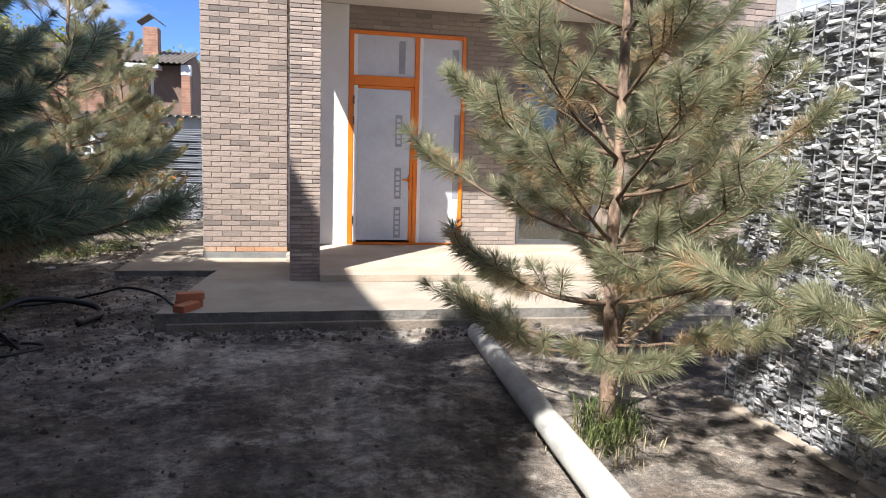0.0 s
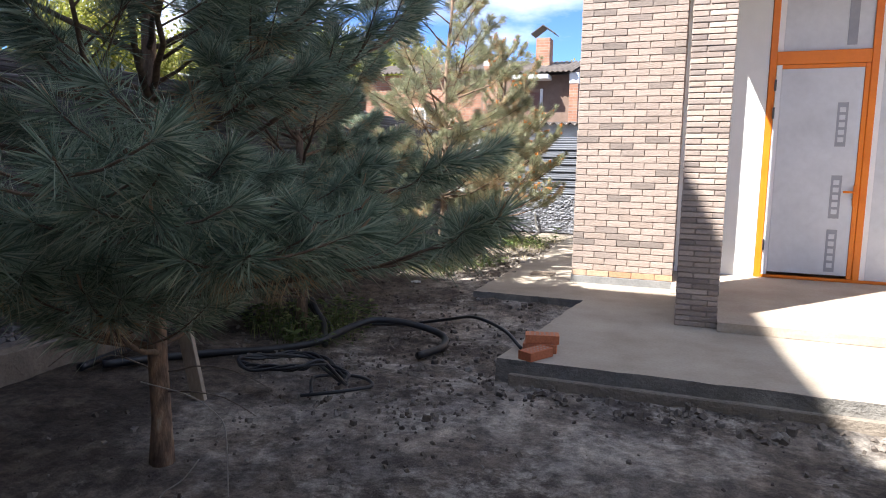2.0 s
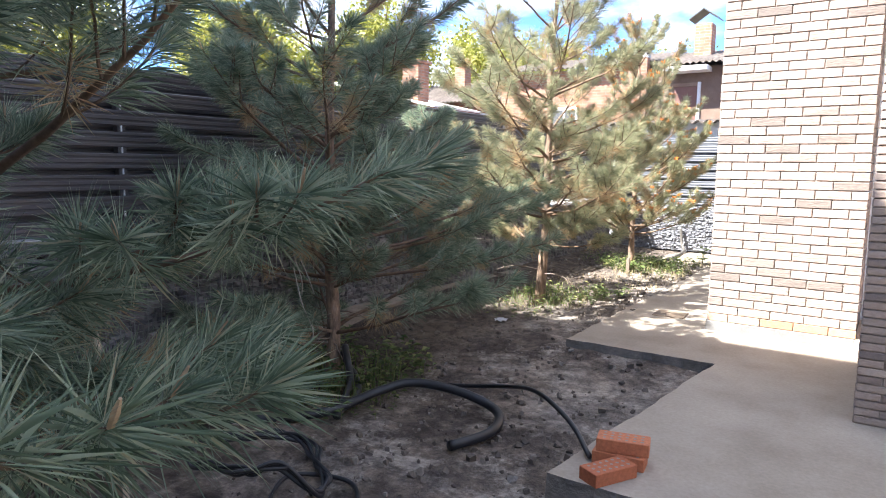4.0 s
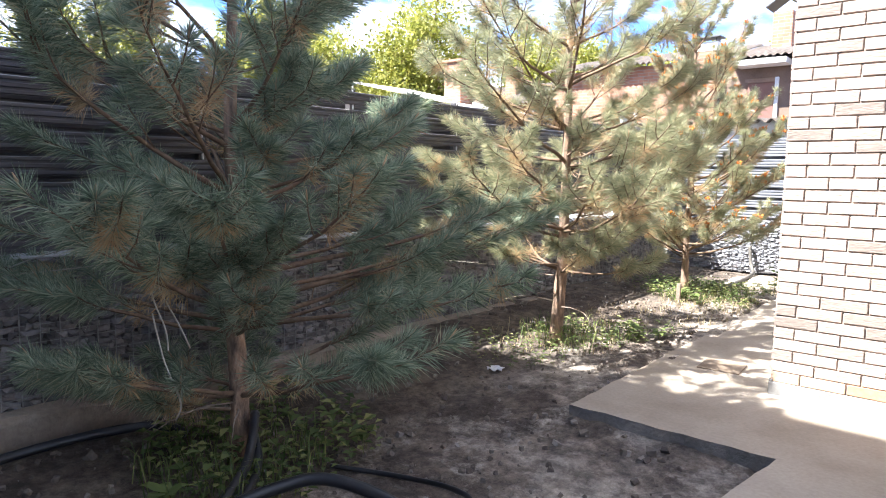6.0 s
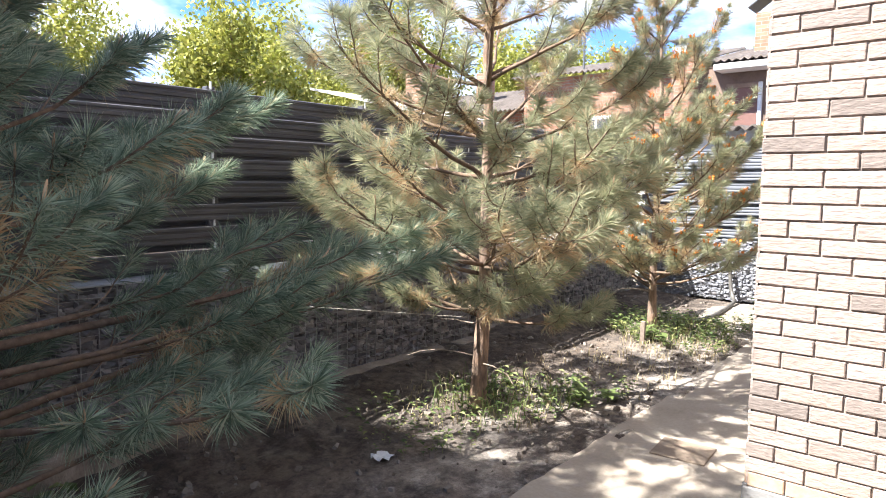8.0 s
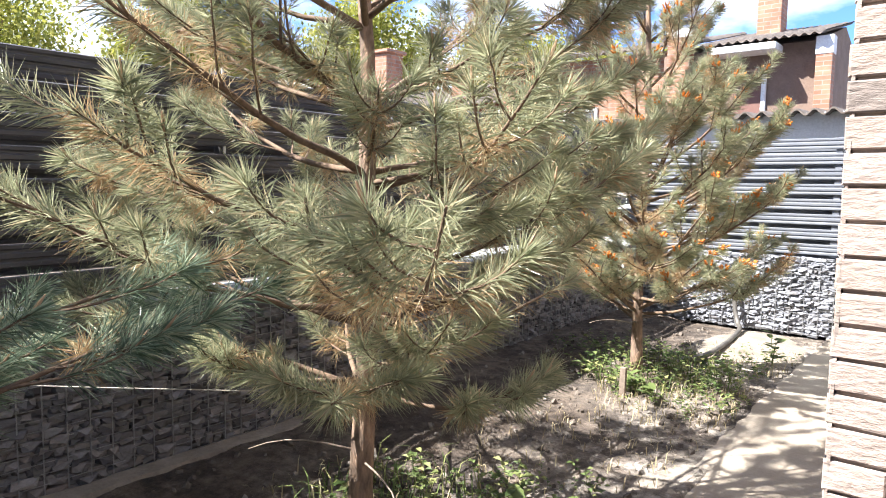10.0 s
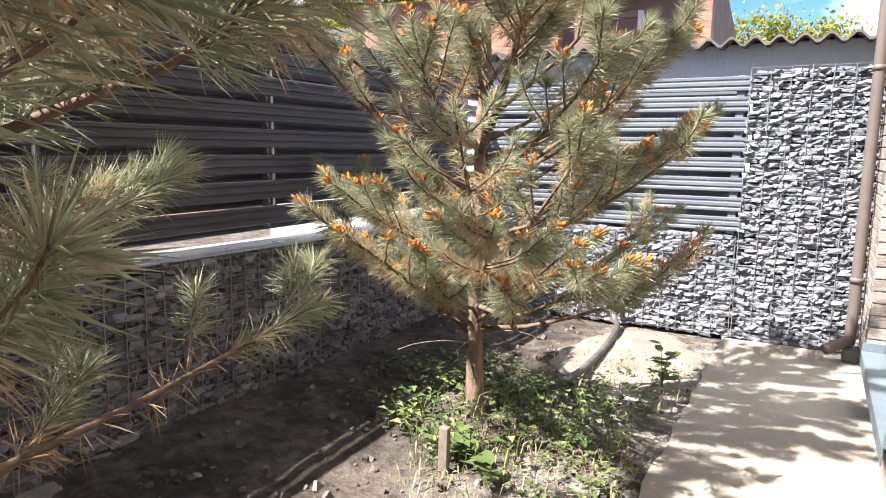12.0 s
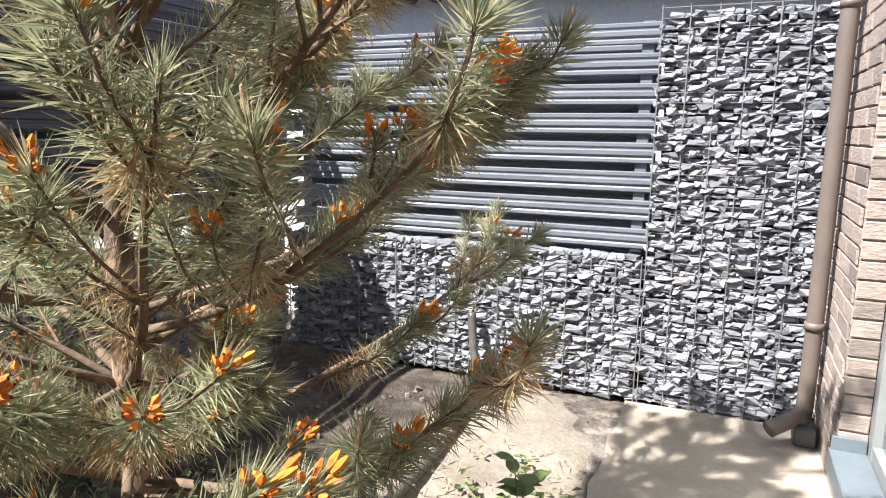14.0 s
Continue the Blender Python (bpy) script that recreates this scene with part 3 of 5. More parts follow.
add_box(hb, off((1.70, 10.645, 1.13), door), off((1.722, 10.675, 1.155), door), 0.004)
part("handle", hb, M_ORANGE, plate, "orange-wrapped lever handle")
# printed bars on the film
bars = [(1.46, 0.20), (1.46, 0.83), (1.46, 1.66)]
for x, z in bars:
    pb = boxpart("print_bar", (x, 10.694, z), (x + 0.11, 10.6965, z + 0.50), M_FILMBAR, door, "grey printed strip with unreadable pale letters", 0)
    for k in range(5):
        zz = z + 0.05 + k * 0.085
        b2 = bmesh.new()
        o = door.location
        add_box(b2, Vector((x + 0.025, 10.6915, zz)) - o, Vector((x + 0.085, 10.6935, zz + 0.055)) - o)
        part("letter_bar", b2, M_FILM, pb)
for x, z, h in ((1.50, 2.80, 0.50), (2.36, 2.6, 0.62), (2.42, 1.6, 0.6), (2.42, 0.85, 0.6)):
    boxpart("print_bar", (x, 10.711, z), (x + 0.10, 10.7135, z + h), M_FILMBAR, door, "grey printed strip", 0)


def window(name, axis, a0, a1, z0, z1, face, transom, frame_m, label, depth=0.07):
    """Fixed light with a transom; face is the frame's outer plane, on the wall's axis."""
    def P(a, d, z):
        return (a, face + d, z) if axis == 'x' else (face + d, a, z)
    at = P((a0 + a1) / 2, depth / 2, z0)
    w = thing(name, at, label, "window", kind="structure")
    def bar(aa, ab, za, zb, d0, d1, n, m, lab="", bev=0.004):
        l, h = P(aa, d0, za), P(ab, d1, zb)
        return boxpart(n, [min(p, q) for p, q in zip(l, h)], [max(p, q) for p, q in zip(l, h)], m, w, lab, bev)
    t = 0.075
    bar(a0, a0 + t, z0, z1, 0, depth, "window_frame", frame_m)
    bar(a1 - t, a1, z0, z1, 0, depth, "window_frame", frame_m)
    bar(a0 + t, a1 - t, z1 - t, z1, 0.001, depth - 0.001, "window_frame", frame_m)
    bar(a0 + t, a1 - t, z0, z0 + t, 0.001, depth - 0.001, "window_frame", frame_m)
    bar(a0 + t, a1 - t, transom - 0.06, transom + 0.06, 0.001, depth - 0.001, "transom", frame_m)
    for za, zb in ((z0 + t, transom - 0.06), (transom + 0.06, z1 - t)):
        g = bar(a0 + t, a1 - t, za, zb, depth * 0.45, depth * 0.6, "pane", M_GLASS, "reflecting clear pane", 0)
        g.visible_shadow = False
    return w


window("window_1", 'x', WIN_F[0], WIN_F[1], WIN_F[2], WIN_F[3], 10.76, 1.17, M_FRAME, "tall dark-framed porch window reflecting the sky")
win_s = window("window_2", 'y', WIN_S[0], WIN_S[1], WIN_S[2], WIN_S[3], -1.235, 1.27, M_LFRAME, "tall grey-framed side window with a transom")
sb = bmesh.new()
o = win_s.location
for lo, hi in (((-1.362, 13.335, 0.205), (-1.236, 14.895, 0.216)), ((-1.366, 13.335, 0.13), (-1.358, 14.895, 0.214))):
    add_box(sb, Vector(lo) - o, Vector(hi) - o, 0.001)
for y in (13.34, 14.875):
    add_box(sb, Vector((-1.36, y, 0.214)) - o, Vector((-1.24, y + 0.012, 0.27)) - o, 0.001)
part("window_sill", sb, M_SILL, win_s, "blue-grey folded metal sill")

# downpipe
dp = thing("downpipe", (-1.40, 15.40, 0.0), "brown rainwater downpipe with a kicked-out foot", "downpipe")
pts = smooth_line([(-1.40, 15.40, 4.55), (-1.40, 15.40, 1.5), (-1.40, 15.40, 0.25), (-1.43, 15.36, 0.15), (-1.55, 15.27, 0.09)], 6)
link("pipe", bring(tube_mesh("pipe", pts, 0.037, 14), dp.location), M_DOWN, dp)
for z in (0.55, 1.95, 3.3):
    link("bracket", bring(tube_mesh("bracket", [(-1.40, 15.40, z), (-1.40, 15.40, z + 0.035)], 0.042, 14), dp.location), M_DOWN, dp)
boxpart("drain_block", (-1.44, 15.34, 0.002), (-1.345, 15.46, 0.09), M_FRAME, dp, "dark plastic drain under the pipe", 0.006)

# ---- gabions and fence ----
def stone_variant(seed):
    rng = np.random.default_rng(seed)
    a = np.array([[-1, -1, -1], [1, -1, -1], [1, 1, -1], [-1, 1, -1], [-1, -1, 1], [1, -1, 1], [1, 1, 1], [-1, 1, 1], [0, -1.35, 0], [-1.3, 0, 0], [1.3, 0, 0]], float) * 0.5
    a += rng.uniform(-0.17, 0.17, a.shape)
    a[8] += rng.uniform(-0.2, 0.2, 3) * (1, 0.3, 1)
    f = [(0, 1, 8), (1, 5, 8), (5, 4, 8), (4, 0, 8), (0, 4, 9), (4, 7, 9), (7, 3, 9), (3, 0, 9), (1, 2, 10), (2, 6, 10), (6, 5, 10), (5, 1, 10), (4, 5, 6), (4, 6, 7), (0, 3, 2), (0, 2, 1), (3, 7, 6), (3, 6, 2)]
    return a, np.array(f)


STONES = [stone_variant(k) for k in range(14)]
STONE_MESHES = []
for k, (a, f) in enumerate(STONES):
    me = mesh_np("stone", a, f)
    STONE_MESHES.append(me)


def stone_mesh_for(k, material, cache={}):
    key = (k, material.name)
    if key not in cache:
        me = STONE_MESHES[k].copy()
        me.materials.append(material)
        cache[key] = me
    return cache[key]


def gabion(name, origin, u, length, height, depth, stone_m, stone_j, seed, label, near=None, w=0.10, h=0.048, group="gabions", end_face=False, wire_step=(0.165, 0.052), wire_m=M_WIRE):
    """Stones behind a wire grid. origin: a lower front corner; u: the way along it; its front looks to u turned by -90 degrees."""
    rng = np.random.default_rng(seed)
    u = Vector(u).normalized()
    n = Vector((u.y, -u.x, 0))
    g = thing(name, origin, label, "gabion wall", group)
    rot = Matrix((u, -n, Vector((0, 0, 1)))).transposed().to_4x4()
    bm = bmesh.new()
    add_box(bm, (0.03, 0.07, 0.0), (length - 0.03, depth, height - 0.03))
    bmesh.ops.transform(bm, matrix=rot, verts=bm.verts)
    part("core", bm, M_GAPSHADE, g, "near-black filler inside the basket, painted as the shade between stones")
    V, F, base, singles = [], [], 0, 0
    rows = int(height / h)
    cells = []
    faces = [(0.0, length, 'front')] + ([(0.0, depth, 'end')] if end_face else [])
    for f0, f1, side in faces:
        for r in range(rows):
            a = f0 - rng.uniform(0, w)
            while a < f1:
                ww = w * rng.uniform(0.5, 1.5)
                cells.append((side, a + ww / 2, (r + 0.5) * h + rng.uniform(-0.006, 0.006), ww, h * rng.uniform(0.75, 1.2), int(rng.integers(14)), rng.uniform(-7, 7), rng.uniform(-10, 10), rng.uniform(-0.012, 0.018)))
                a += ww * 0.97
    for side, a, z, ww, hh, k, tilt, yaw, push in cells:
        if a > (length if side == 'front' else depth) - 0.015 or a < 0.015:
            continue
        d = 0.08
        if side == 'front':
            loc = Vector((a, d / 2 + 0.012 + push, z))
            m = Matrix.LocRotScale(loc, Euler((radians(yaw * 0.5), radians(tilt), radians(yaw))), (ww * 0.98, d * 1.2, hh * 1.05))
        else:
            loc = Vector((length - d / 2 - 0.012 - push, a, z))
            m = Matrix.LocRotScale(loc, Euler((radians(tilt), radians(yaw * 0.5), radians(90 + yaw))), (ww * 0.98, d * 1.2, hh * 1.05))
        m = rot @ m
        if near and singles < 300 and side == 'front' and near[0] < a < near[1] and near[2] < z < near[3]:
            ob = new("stone", stone_mesh_for(k, stone_m))
            ob.parent = g
            ob.matrix_basis = m
            singles += 1
            continue
        v, f = STONES[k]
        mm = np.array(m)
        V.append(v @ mm[:3, :3].T + mm[:3, 3])
        F.append(f + base)
        base += len(v)
    if V:
        ob = link("stones", mesh_np("stones", np.concatenate(V), np.concatenate(F)), stone_j, g, "split grey stones packed in rows")
        tagged(ob, kind="stuff")
    t = 0.0026
    th = 0.0017
    bm = bmesh.new()
    x = 0.0
    while x <= length + 1e-3:
        add_box(bm, (x - t, -0.010 - t, 0), (x + t, -0.010 + t, height))
        x += wire_step[0]
    z = 0.02
    while z <= height + 1e-3:
        add_box(bm, (0, -0.005 - th, z - th), (length, -0.005 + th, z + th))
        z += wire_step[1]
    if end_face:
        y = 0.0
        while y <= depth:
            add_box(bm, (length + 0.008, y - t, 0), (length + 0.012, y + t, height))
            y += wire_step[0]
        z = 0.02
        while z <= height:
            add_box(bm, (length + 0.005, 0, z - t), (length + 0.009, depth, z + t))
            z += wire_step[1]
    bmesh.ops.transform(bm, matrix=rot, verts=bm.verts)
    part("wire_grid", bm, wire_m, g, "welded galvanised wire grid")
    return g


FX = -4.40
side_gabion = gabion("low_gabion_wall", (FX, 1.0, 0.0), (0, 1, 0), 14.55, 0.92, 0.3, M_SHADESTONE, M_SHADESTONE_J, 5, "low gabion wall of grey split stone under the fence, coloured darker for its shaded side", near=(7.4, 9.4, 0.35, 0.92), w=0.068, h=0.034, wire_step=(0.105, 0.052))
FALL = -0.015
side_gabion.rotation_euler.x, side_gabion.location.z = FALL, 0.095
gabion("tall_gabion_wall", (-2.17, 15.57, 0.0), (1, 0, 0), 0.84, 2.03, 0.3, M_LSTONE, M_LSTONE_J, 6, "tall gabion wall of pale grey split stone", near=(0, 0.84, 0.3, 1.9), w=0.062, h=0.029, wire_step=(0.13, 0.05))
gabion("low_gabion_wall", (-4.40, 15.575, 0.0), (1, 0, 0), 2.225, 0.79, 0.3, M_LSTONE, M_LSTONE_J, 7, "low gabion wall of sunlit pale split stone at the end of the yard", near=(1.2, 2.2, 0, 0.79), w=0.062, h=0.029, wire_step=(0.13, 0.05))
gabion("entrance_gabion_wall", (3.02, 4.1, -0.17), (0, -1, 0), 6.0, 2.62, 0.45, M_STONE, M_STONE_J, 8, "tall gabion wall of blue-grey split stone by the entrance", near=(0.0, 1.1, 0.0, 1.4), w=0.088, h=0.031, wire_step=(0.105, 0.052), wire_m=M_CAP)
# base strip of the entrance gabion
tagged(boxpart("footing", (2.93, -1.9, -0.3), (3.5, 4.14, -0.145), M_CONC, bevel=0.01, jitter=0.004), "pale concrete footing under the entrance gabion", "footing", kind="structure")


def slat_mesh(length, height, axis):
    """A folded metal fence board with three ribs."""
    prof = [(0, 0), (0.010, 0.006), (0.010, 0.022), (0.003, 0.030), (0.003, 0.040), (0.012, 0.047), (0.012, 0.068), (0.003, 0.075), (0.003, 0.085), (0.010, 0.093), (0.010, 0.109), (0, 0.115), (-0.006, 0.115), (-0.006, 0)]
    s = height / 0.115
    bm = bmesh.new()
    ends = []
    for l in (0, length):
        ends.append([bm.verts.new((d, l, z * s) if axis == 'y' else (l, -d, z * s)) for d, z in prof])
    n = len(prof)
    for i in range(n):
        bm.faces.new((ends[0][i], ends[0][(i + 1) % n], ends[1][(i + 1) % n], ends[1][i]))
    bm.faces.new(ends[0])
    bm.faces.new(ends[1][::-1])
    bmesh.ops.recalc_face_normals(bm, faces=bm.faces)
    me = bpy.data.meshes.new("slat")
    bm.to_mesh(me)
    bm.free()
    return me


def slat_fence(name, at, axis, length, z0, z1, pitch, material, label, bay, post_at):
    """Boards before posts, with a second layer of boards behind the gaps."""
    f = thing(name, at, label, "fence")
    sl = slat_mesh(length, pitch - 0.042, axis)
    sl.materials.append(material)
    z = z0
    while z + pitch - 0.03 <= z1 + 0.01:
        a = new("slat", sl)
        a.parent, a.location = f, (0, 0, z - at[2])
        b = new("back_slat", sl)
        b.parent, b.location = f, ((-0.13, 0, z - at[2] - pitch / 2 + 0.02) if axis == 'y' else (0, 0.13, z - at[2] - pitch / 2 + 0.02))
        z += pitch
    p = post_at
    while p < length:
        bm = bmesh.new()
        if axis == 'y':
            add_box(bm, (-0.07, p, z0 - at[2] - 0.02), (-0.01, p + 0.06, z1 - at[2] - 0.09), 0.003)
        else:
            add_box(bm, (p, 0.01, z0 - at[2] - 0.02), (p + 0.06, 0.07, z1 - at[2] - 0.05), 0.003)
        part("post", bm, material, f)
        if axis == 'y':
            zz = z0 + pitch
            while zz < z1:
                cb_ = bmesh.new()
                add_box(cb_, (-0.009, p + 0.018, zz - at[2] - 0.040), (0.004, p + 0.030, zz - at[2] + 0.012), 0.002)
                part("clip", cb_, M_FILMTAPE, f, "small pale metal clip")
                zz += pitch
        p += bay
    return f


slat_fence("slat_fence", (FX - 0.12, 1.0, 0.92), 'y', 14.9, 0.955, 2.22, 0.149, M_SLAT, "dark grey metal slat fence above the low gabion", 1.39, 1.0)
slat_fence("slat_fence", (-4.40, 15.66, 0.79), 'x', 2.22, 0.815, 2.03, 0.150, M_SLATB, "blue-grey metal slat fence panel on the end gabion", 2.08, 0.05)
capb = bmesh.new()
add_box(capb, (FX - 0.3, 1.0, 0.921), (FX + 0.012, 15.55, 0.932), 0.002)
cap_ = part("gabion_cap", capb, M_CAP)
cap_.rotation_euler.x, cap_.location.z = FALL, 0.11
tagged(cap_, "thin pale galvanised lid along the low gabion", "gabion lid")


def curb():
    bm = bmesh.new()
    ys = np.arange(1.0, 15.55, 0.16)
    ring = []
    for y in ys:
        j = lambda s: random.uniform(-s, s)
        x0, x1 = FX + 0.015, FX + 0.16
        ring.append([bm.verts.new((x0, y, -0.2)), bm.verts.new((x0, y, 0.075 + j(0.006))), bm.verts.new((x1 - 0.03 + j(0.012), y, 0.072 + j(0.010))), bm.verts.new((x1 + j(0.014), y, 0.04 + j(0.012))), bm.verts.new((x1 + j(0.02), y, -0.2))])
    for a, b in zip(ring, ring[1:]):
        for i in range(4):
            bm.faces.new((a[i], a[i + 1], b[i + 1], b[i]))
    bmesh.ops.recalc_face_normals(bm, faces=bm.faces)
    return tagged(part("curb", bm, M_CURB), "rough concrete footing curb along the low gabion", "curb", kind="structure")


cb_ob = curb()
cb_ob.rotation_euler.x, cb_ob.location.z = FALL, 0.11


# ---- pines ----
def branch_line(rng, start, az, length, rise0, rise1, n=9):
    pts, p = [np.array(start, float)], np.array(start, float)
    for i in range(n - 1):
        t = i / (n - 2)
        r = radians(rise0 + (rise1 - rise0) * t ** 1.6) + rng.normal(0, 0.05)
        a = az + rng.normal(0, 0.06)
        p = p + length / (n - 1) * np.array([math.cos(a) * math.cos(r), math.sin(a) * math.cos(r), math.sin(r)])
        pts.append(p)
    return np.array(pts)


def along(line, t):
    t = np.clip(t, 0, 1) * (len(line) - 1)
    i = np.minimum(t.astype(int), len(line) - 2)
    f = (t - i)[:, None]
    return line[i] * (1 - f) + line[i + 1] * f, line[i + 1] - line[i]


def needles_on(rng, line, t0, t1, count, length, lean=(28, 66), width=0.0030):
    """Thin blades round a twig between two fractions of it."""
    t = rng.uniform(t0, t1, count)
    P, D = along(line, t)
    D = D / (np.linalg.norm(D, axis=1)[:, None] + 1e-9)
    R = rng.normal(size=(count, 3))
    R -= (R * D).sum(1)[:, None] * D
    R /= np.linalg.norm(R, axis=1)[:, None] + 1e-9
    ang = np.radians(rng.uniform(lean[0], lean[1], count))
    W = D * np.cos(ang)[:, None] + R * np.sin(ang)[:, None]
    W[:, 2] -= 0.06
    L = (length * rng.uniform(0.75, 1.15, count))[:, None]
    S = np.cross(W, rng.normal(size=(count, 3)))
    S /= np.linalg.norm(S, axis=1)[:, None] + 1e-9
    tip = P + W * L
    tip[:, 2] -= 0.10 * L[:, 0] * rng.uniform(0, 1, count)
    midp = P + W * L * 0.45
    h = width / 2
    V = np.stack([P, midp + S * h, tip, midp - S * h], 1).reshape(-1, 3)
    b = np.arange(count)[:, None] * 4
    F = np.concatenate([b + [0, 1, 2], b + [0, 2, 3]])
    return V, F


def stack(sets):
    V, F, base = [], [], 0
    for v, f in sets:
        V.append(v)
        F.append(f + base)
        base += len(v)
    return np.concatenate(V), np.concatenate(F)


def cone_cluster(rng, tip, d):
    """A tuft of pollen cones round a shoot tip."""
    sets = []
    for k in range(12):
        a = rng.uniform(0, 2 * np.pi)
        o = np.array([math.cos(a), math.sin(a), rng.uniform(-0.6, 0.9)]) * 0.014
        q = tip - d * rng.uniform(0.0, 0.035) + o
        e = q + o * 0.9 + d * 0.016
        v, f = tube_np([q, (q + e) / 2, e], [0.003, 0.0065, 0.002], 5, False)
        sets.append((v, np.array(f)))
    return stack(sets)


def pine(name, base, height, radius, seed, label, needle_m, dry=0.12, cones=False, low=0.35, density=1.0, extra=(), nlen=0.115, clear=None, lean_xy=(0, 0), gap=0.34, taper=0.55, bole=0.06, rise=0, inner=3):
    rng = np.random.default_rng(seed)
    root = thing(name, base, label, "pine tree", "young pines in the yard")
    nz = 14
    tz = np.linspace(-0.12, height, nz)
    wob = np.cumsum(rng.normal(0, 0.012, (nz, 2)), axis=0)
    wob -= wob[1]
    tx = np.stack([wob[:, 0] + lean_xy[0] * tz / height, wob[:, 1] + lean_xy[1] * tz / height, tz], 1)
    trad = np.interp(tz, [0, 0.12, 0.3, height], [bole * 1.12, bole * 0.95, bole * 0.85, 0.012])
    link("trunk", tube_mesh("trunk", tx, trad * rng.uniform(0.92, 1.1, nz), 12), M_BARK, root, "flaking brown bark")
    # dead, needleless twigs low on the trunk
    for k in range(5):
        z = rng.uniform(0.28, low + 0.25)
        st = np.array([np.interp(z, tz, tx[:, 0]), np.interp(z, tz, tx[:, 1]), z])
        ln = branch_line(rng, st, rng.uniform(0, 6.283), rng.uniform(0.25, 0.6), rng.uniform(-5, 20), rng.uniform(-40, 0), 7)
        if clear is not None and clear(ln[-1] + np.array(base)):
            continue
        link("dead_twig", tube_mesh("dead_twig", ln, np.linspace(0.006, 0.002, 7), 5), M_DEADTWIG, root, "grey-brown dead twig")
    greens, dries, twigs, candles = [], [], [], []
    specs = []
    z = low
    while z < height - 0.15:
        n = int(rng.integers(4, 7)) if z < 0.6 * height else int(rng.integers(3, 5))
        a0 = rng.uniform(0, 6.28)
        f = (z - low) / (height - low)
        for k in range(n):
            L = radius * (1 - f) ** taper * (0.78 + 0.22 * min(1, f * 4 + 0.2)) * rng.uniform(0.72, 1.1) + 0.12
            specs.append((z + rng.uniform(-0.05, 0.05), a0 + k * 6.283 / n + rng.uniform(-0.3, 0.3), L, rng.uniform(-4, 20) + 30 * f + rise, rng.uniform(14, 42) + 28 * f + rise * 0.7))
        for k in range(inner if z < 0.55 * height else 0):
            specs.append((z + rng.uniform(-0.12, 0.12), rng.uniform(0, 6.283), radius * (1 - f) ** taper * rng.uniform(0.22, 0.5) + 0.1, rng.uniform(0, 30) + 25 * f, rng.uniform(25, 55) + 15 * f))
        z += gap * rng.uniform(0.8, 1.2)
    specs += [(z, radians(a), L, r0, r1) for z, a, L, r0, r1 in extra]
    nx_ = 0
    for z, az, L, r0, r1 in specs:
        start = np.array([np.interp(z, tz, tx[:, 0]), np.interp(z, tz, tx[:, 1]), z])
        line = branch_line(rng, start, az, L, r0, r1)
        if clear is not None:
            world_tip = line[-1] + np.array(base)
            if clear(world_tip):
                L *= 0.6
                line = branch_line(rng, start, az, L, r0, r1)
                if clear(line[-1] + np.array(base)):
                    continue
        br = link("branch", tube_mesh("branch", line, np.linspace(0.008 + 0.006 * L, 0.0035, len(line)), 6), M_TWIG, root)
        shoots = [(line, max(0.35, 1 - 0.32 / L), 1.0, 1.0)]
        ns = int(3 + L * 5)
        for s in range(ns):
            t = rng.uniform(0.3, 0.95)
            P, D = along(line, np.array([t]))
            side = 1 if s % 2 else -1
            ll = (0.14 + 0.30 * L * (1 - t * 0.7)) * rng.uniform(0.6, 1.15)
            tw = branch_line(rng, P[0], math.atan2(D[0][1], D[0][0]) + side * rng.uniform(0.5, 1.0), ll, r0 + 6, r1 + 8, 6)
            if clear is not None and clear(tw[-1] + np.array(base)):
                continue
            v, f = tube_np(tw, np.linspace(0.005, 0.003, len(tw)), 4, False)
            twigs.append((v, np.array(f)))
            shoots.append((tw, max(0.12, 1 - 0.22 / ll), 1.0, 0.8))
        for ln, t0, t1, wgt in shoots:
            cnt = int(165 * density * wgt * rng.uniform(0.8, 1.2))
            old = rng.uniform() < dry
            n2 = needles_on(rng, ln, t0, t1, cnt, nlen)
            (dries if old and rng.uniform() < 0.5 else greens).append(n2)
            tuft = needles_on(rng, ln, 0.9, 1.0, int(70 * density), nlen * 1.05, (6, 60))
            greens.append(tuft)
            if rng.uniform() < dry * 3.0:
                dries.append(needles_on(rng, ln, max(0, t0 - 0.25), t0 + 0.1, int(85 * density), nlen * 0.9, (45, 115)))
            d = ln[-1] - ln[-2]
            d /= np.linalg.norm(d)
            if cones and rng.uniform() < 0.5:
                v, f = cone_cluster(rng, ln[-1] + d * 0.045, d)
                link("pollen_cone", mesh_np("pollen_cone", v, f), M_CONE, root, "orange pollen cone cluster at a shoot tip")
            elif rng.uniform() < 0.55:
                up = d * 0.6 + np.array([0, 0, 0.4])
                v, f = tube_np([ln[-1], ln[-1] + up * 0.035, ln[-1] + up * 0.065], [0.004, 0.005, 0.002], 5, True)
                f4 = [q for q in f]
                candles.append((v, np.array([[q[0], q[1], q[2]] for q in f4] + [[q[0], q[2], q[3]] for q in f4 if q[0] != q[3]])))
    ob = link("needles", mesh_np("needles", *stack(greens)), needle_m, root, "long paired needles in tufts")
    tagged(ob, kind="stuff")
    if dries:
        tagged(link("dry_needles", mesh_np("dry_needles", *stack(dries)), M_DRYNEEDLE, root, "yellow-brown dying needles"), kind="stuff")
    link("twig_wood", mesh_np("twig_wood", *stack(twigs)), M_TWIG, root, "thin dark side twigs")["kind"] = "stuff"
    if candles:
        link("candle_growth", mesh_np("candle_growth", *stack(candles)), M_CANDLE, root, "pale brown spring candles")["kind"] = "stuff"
    return root


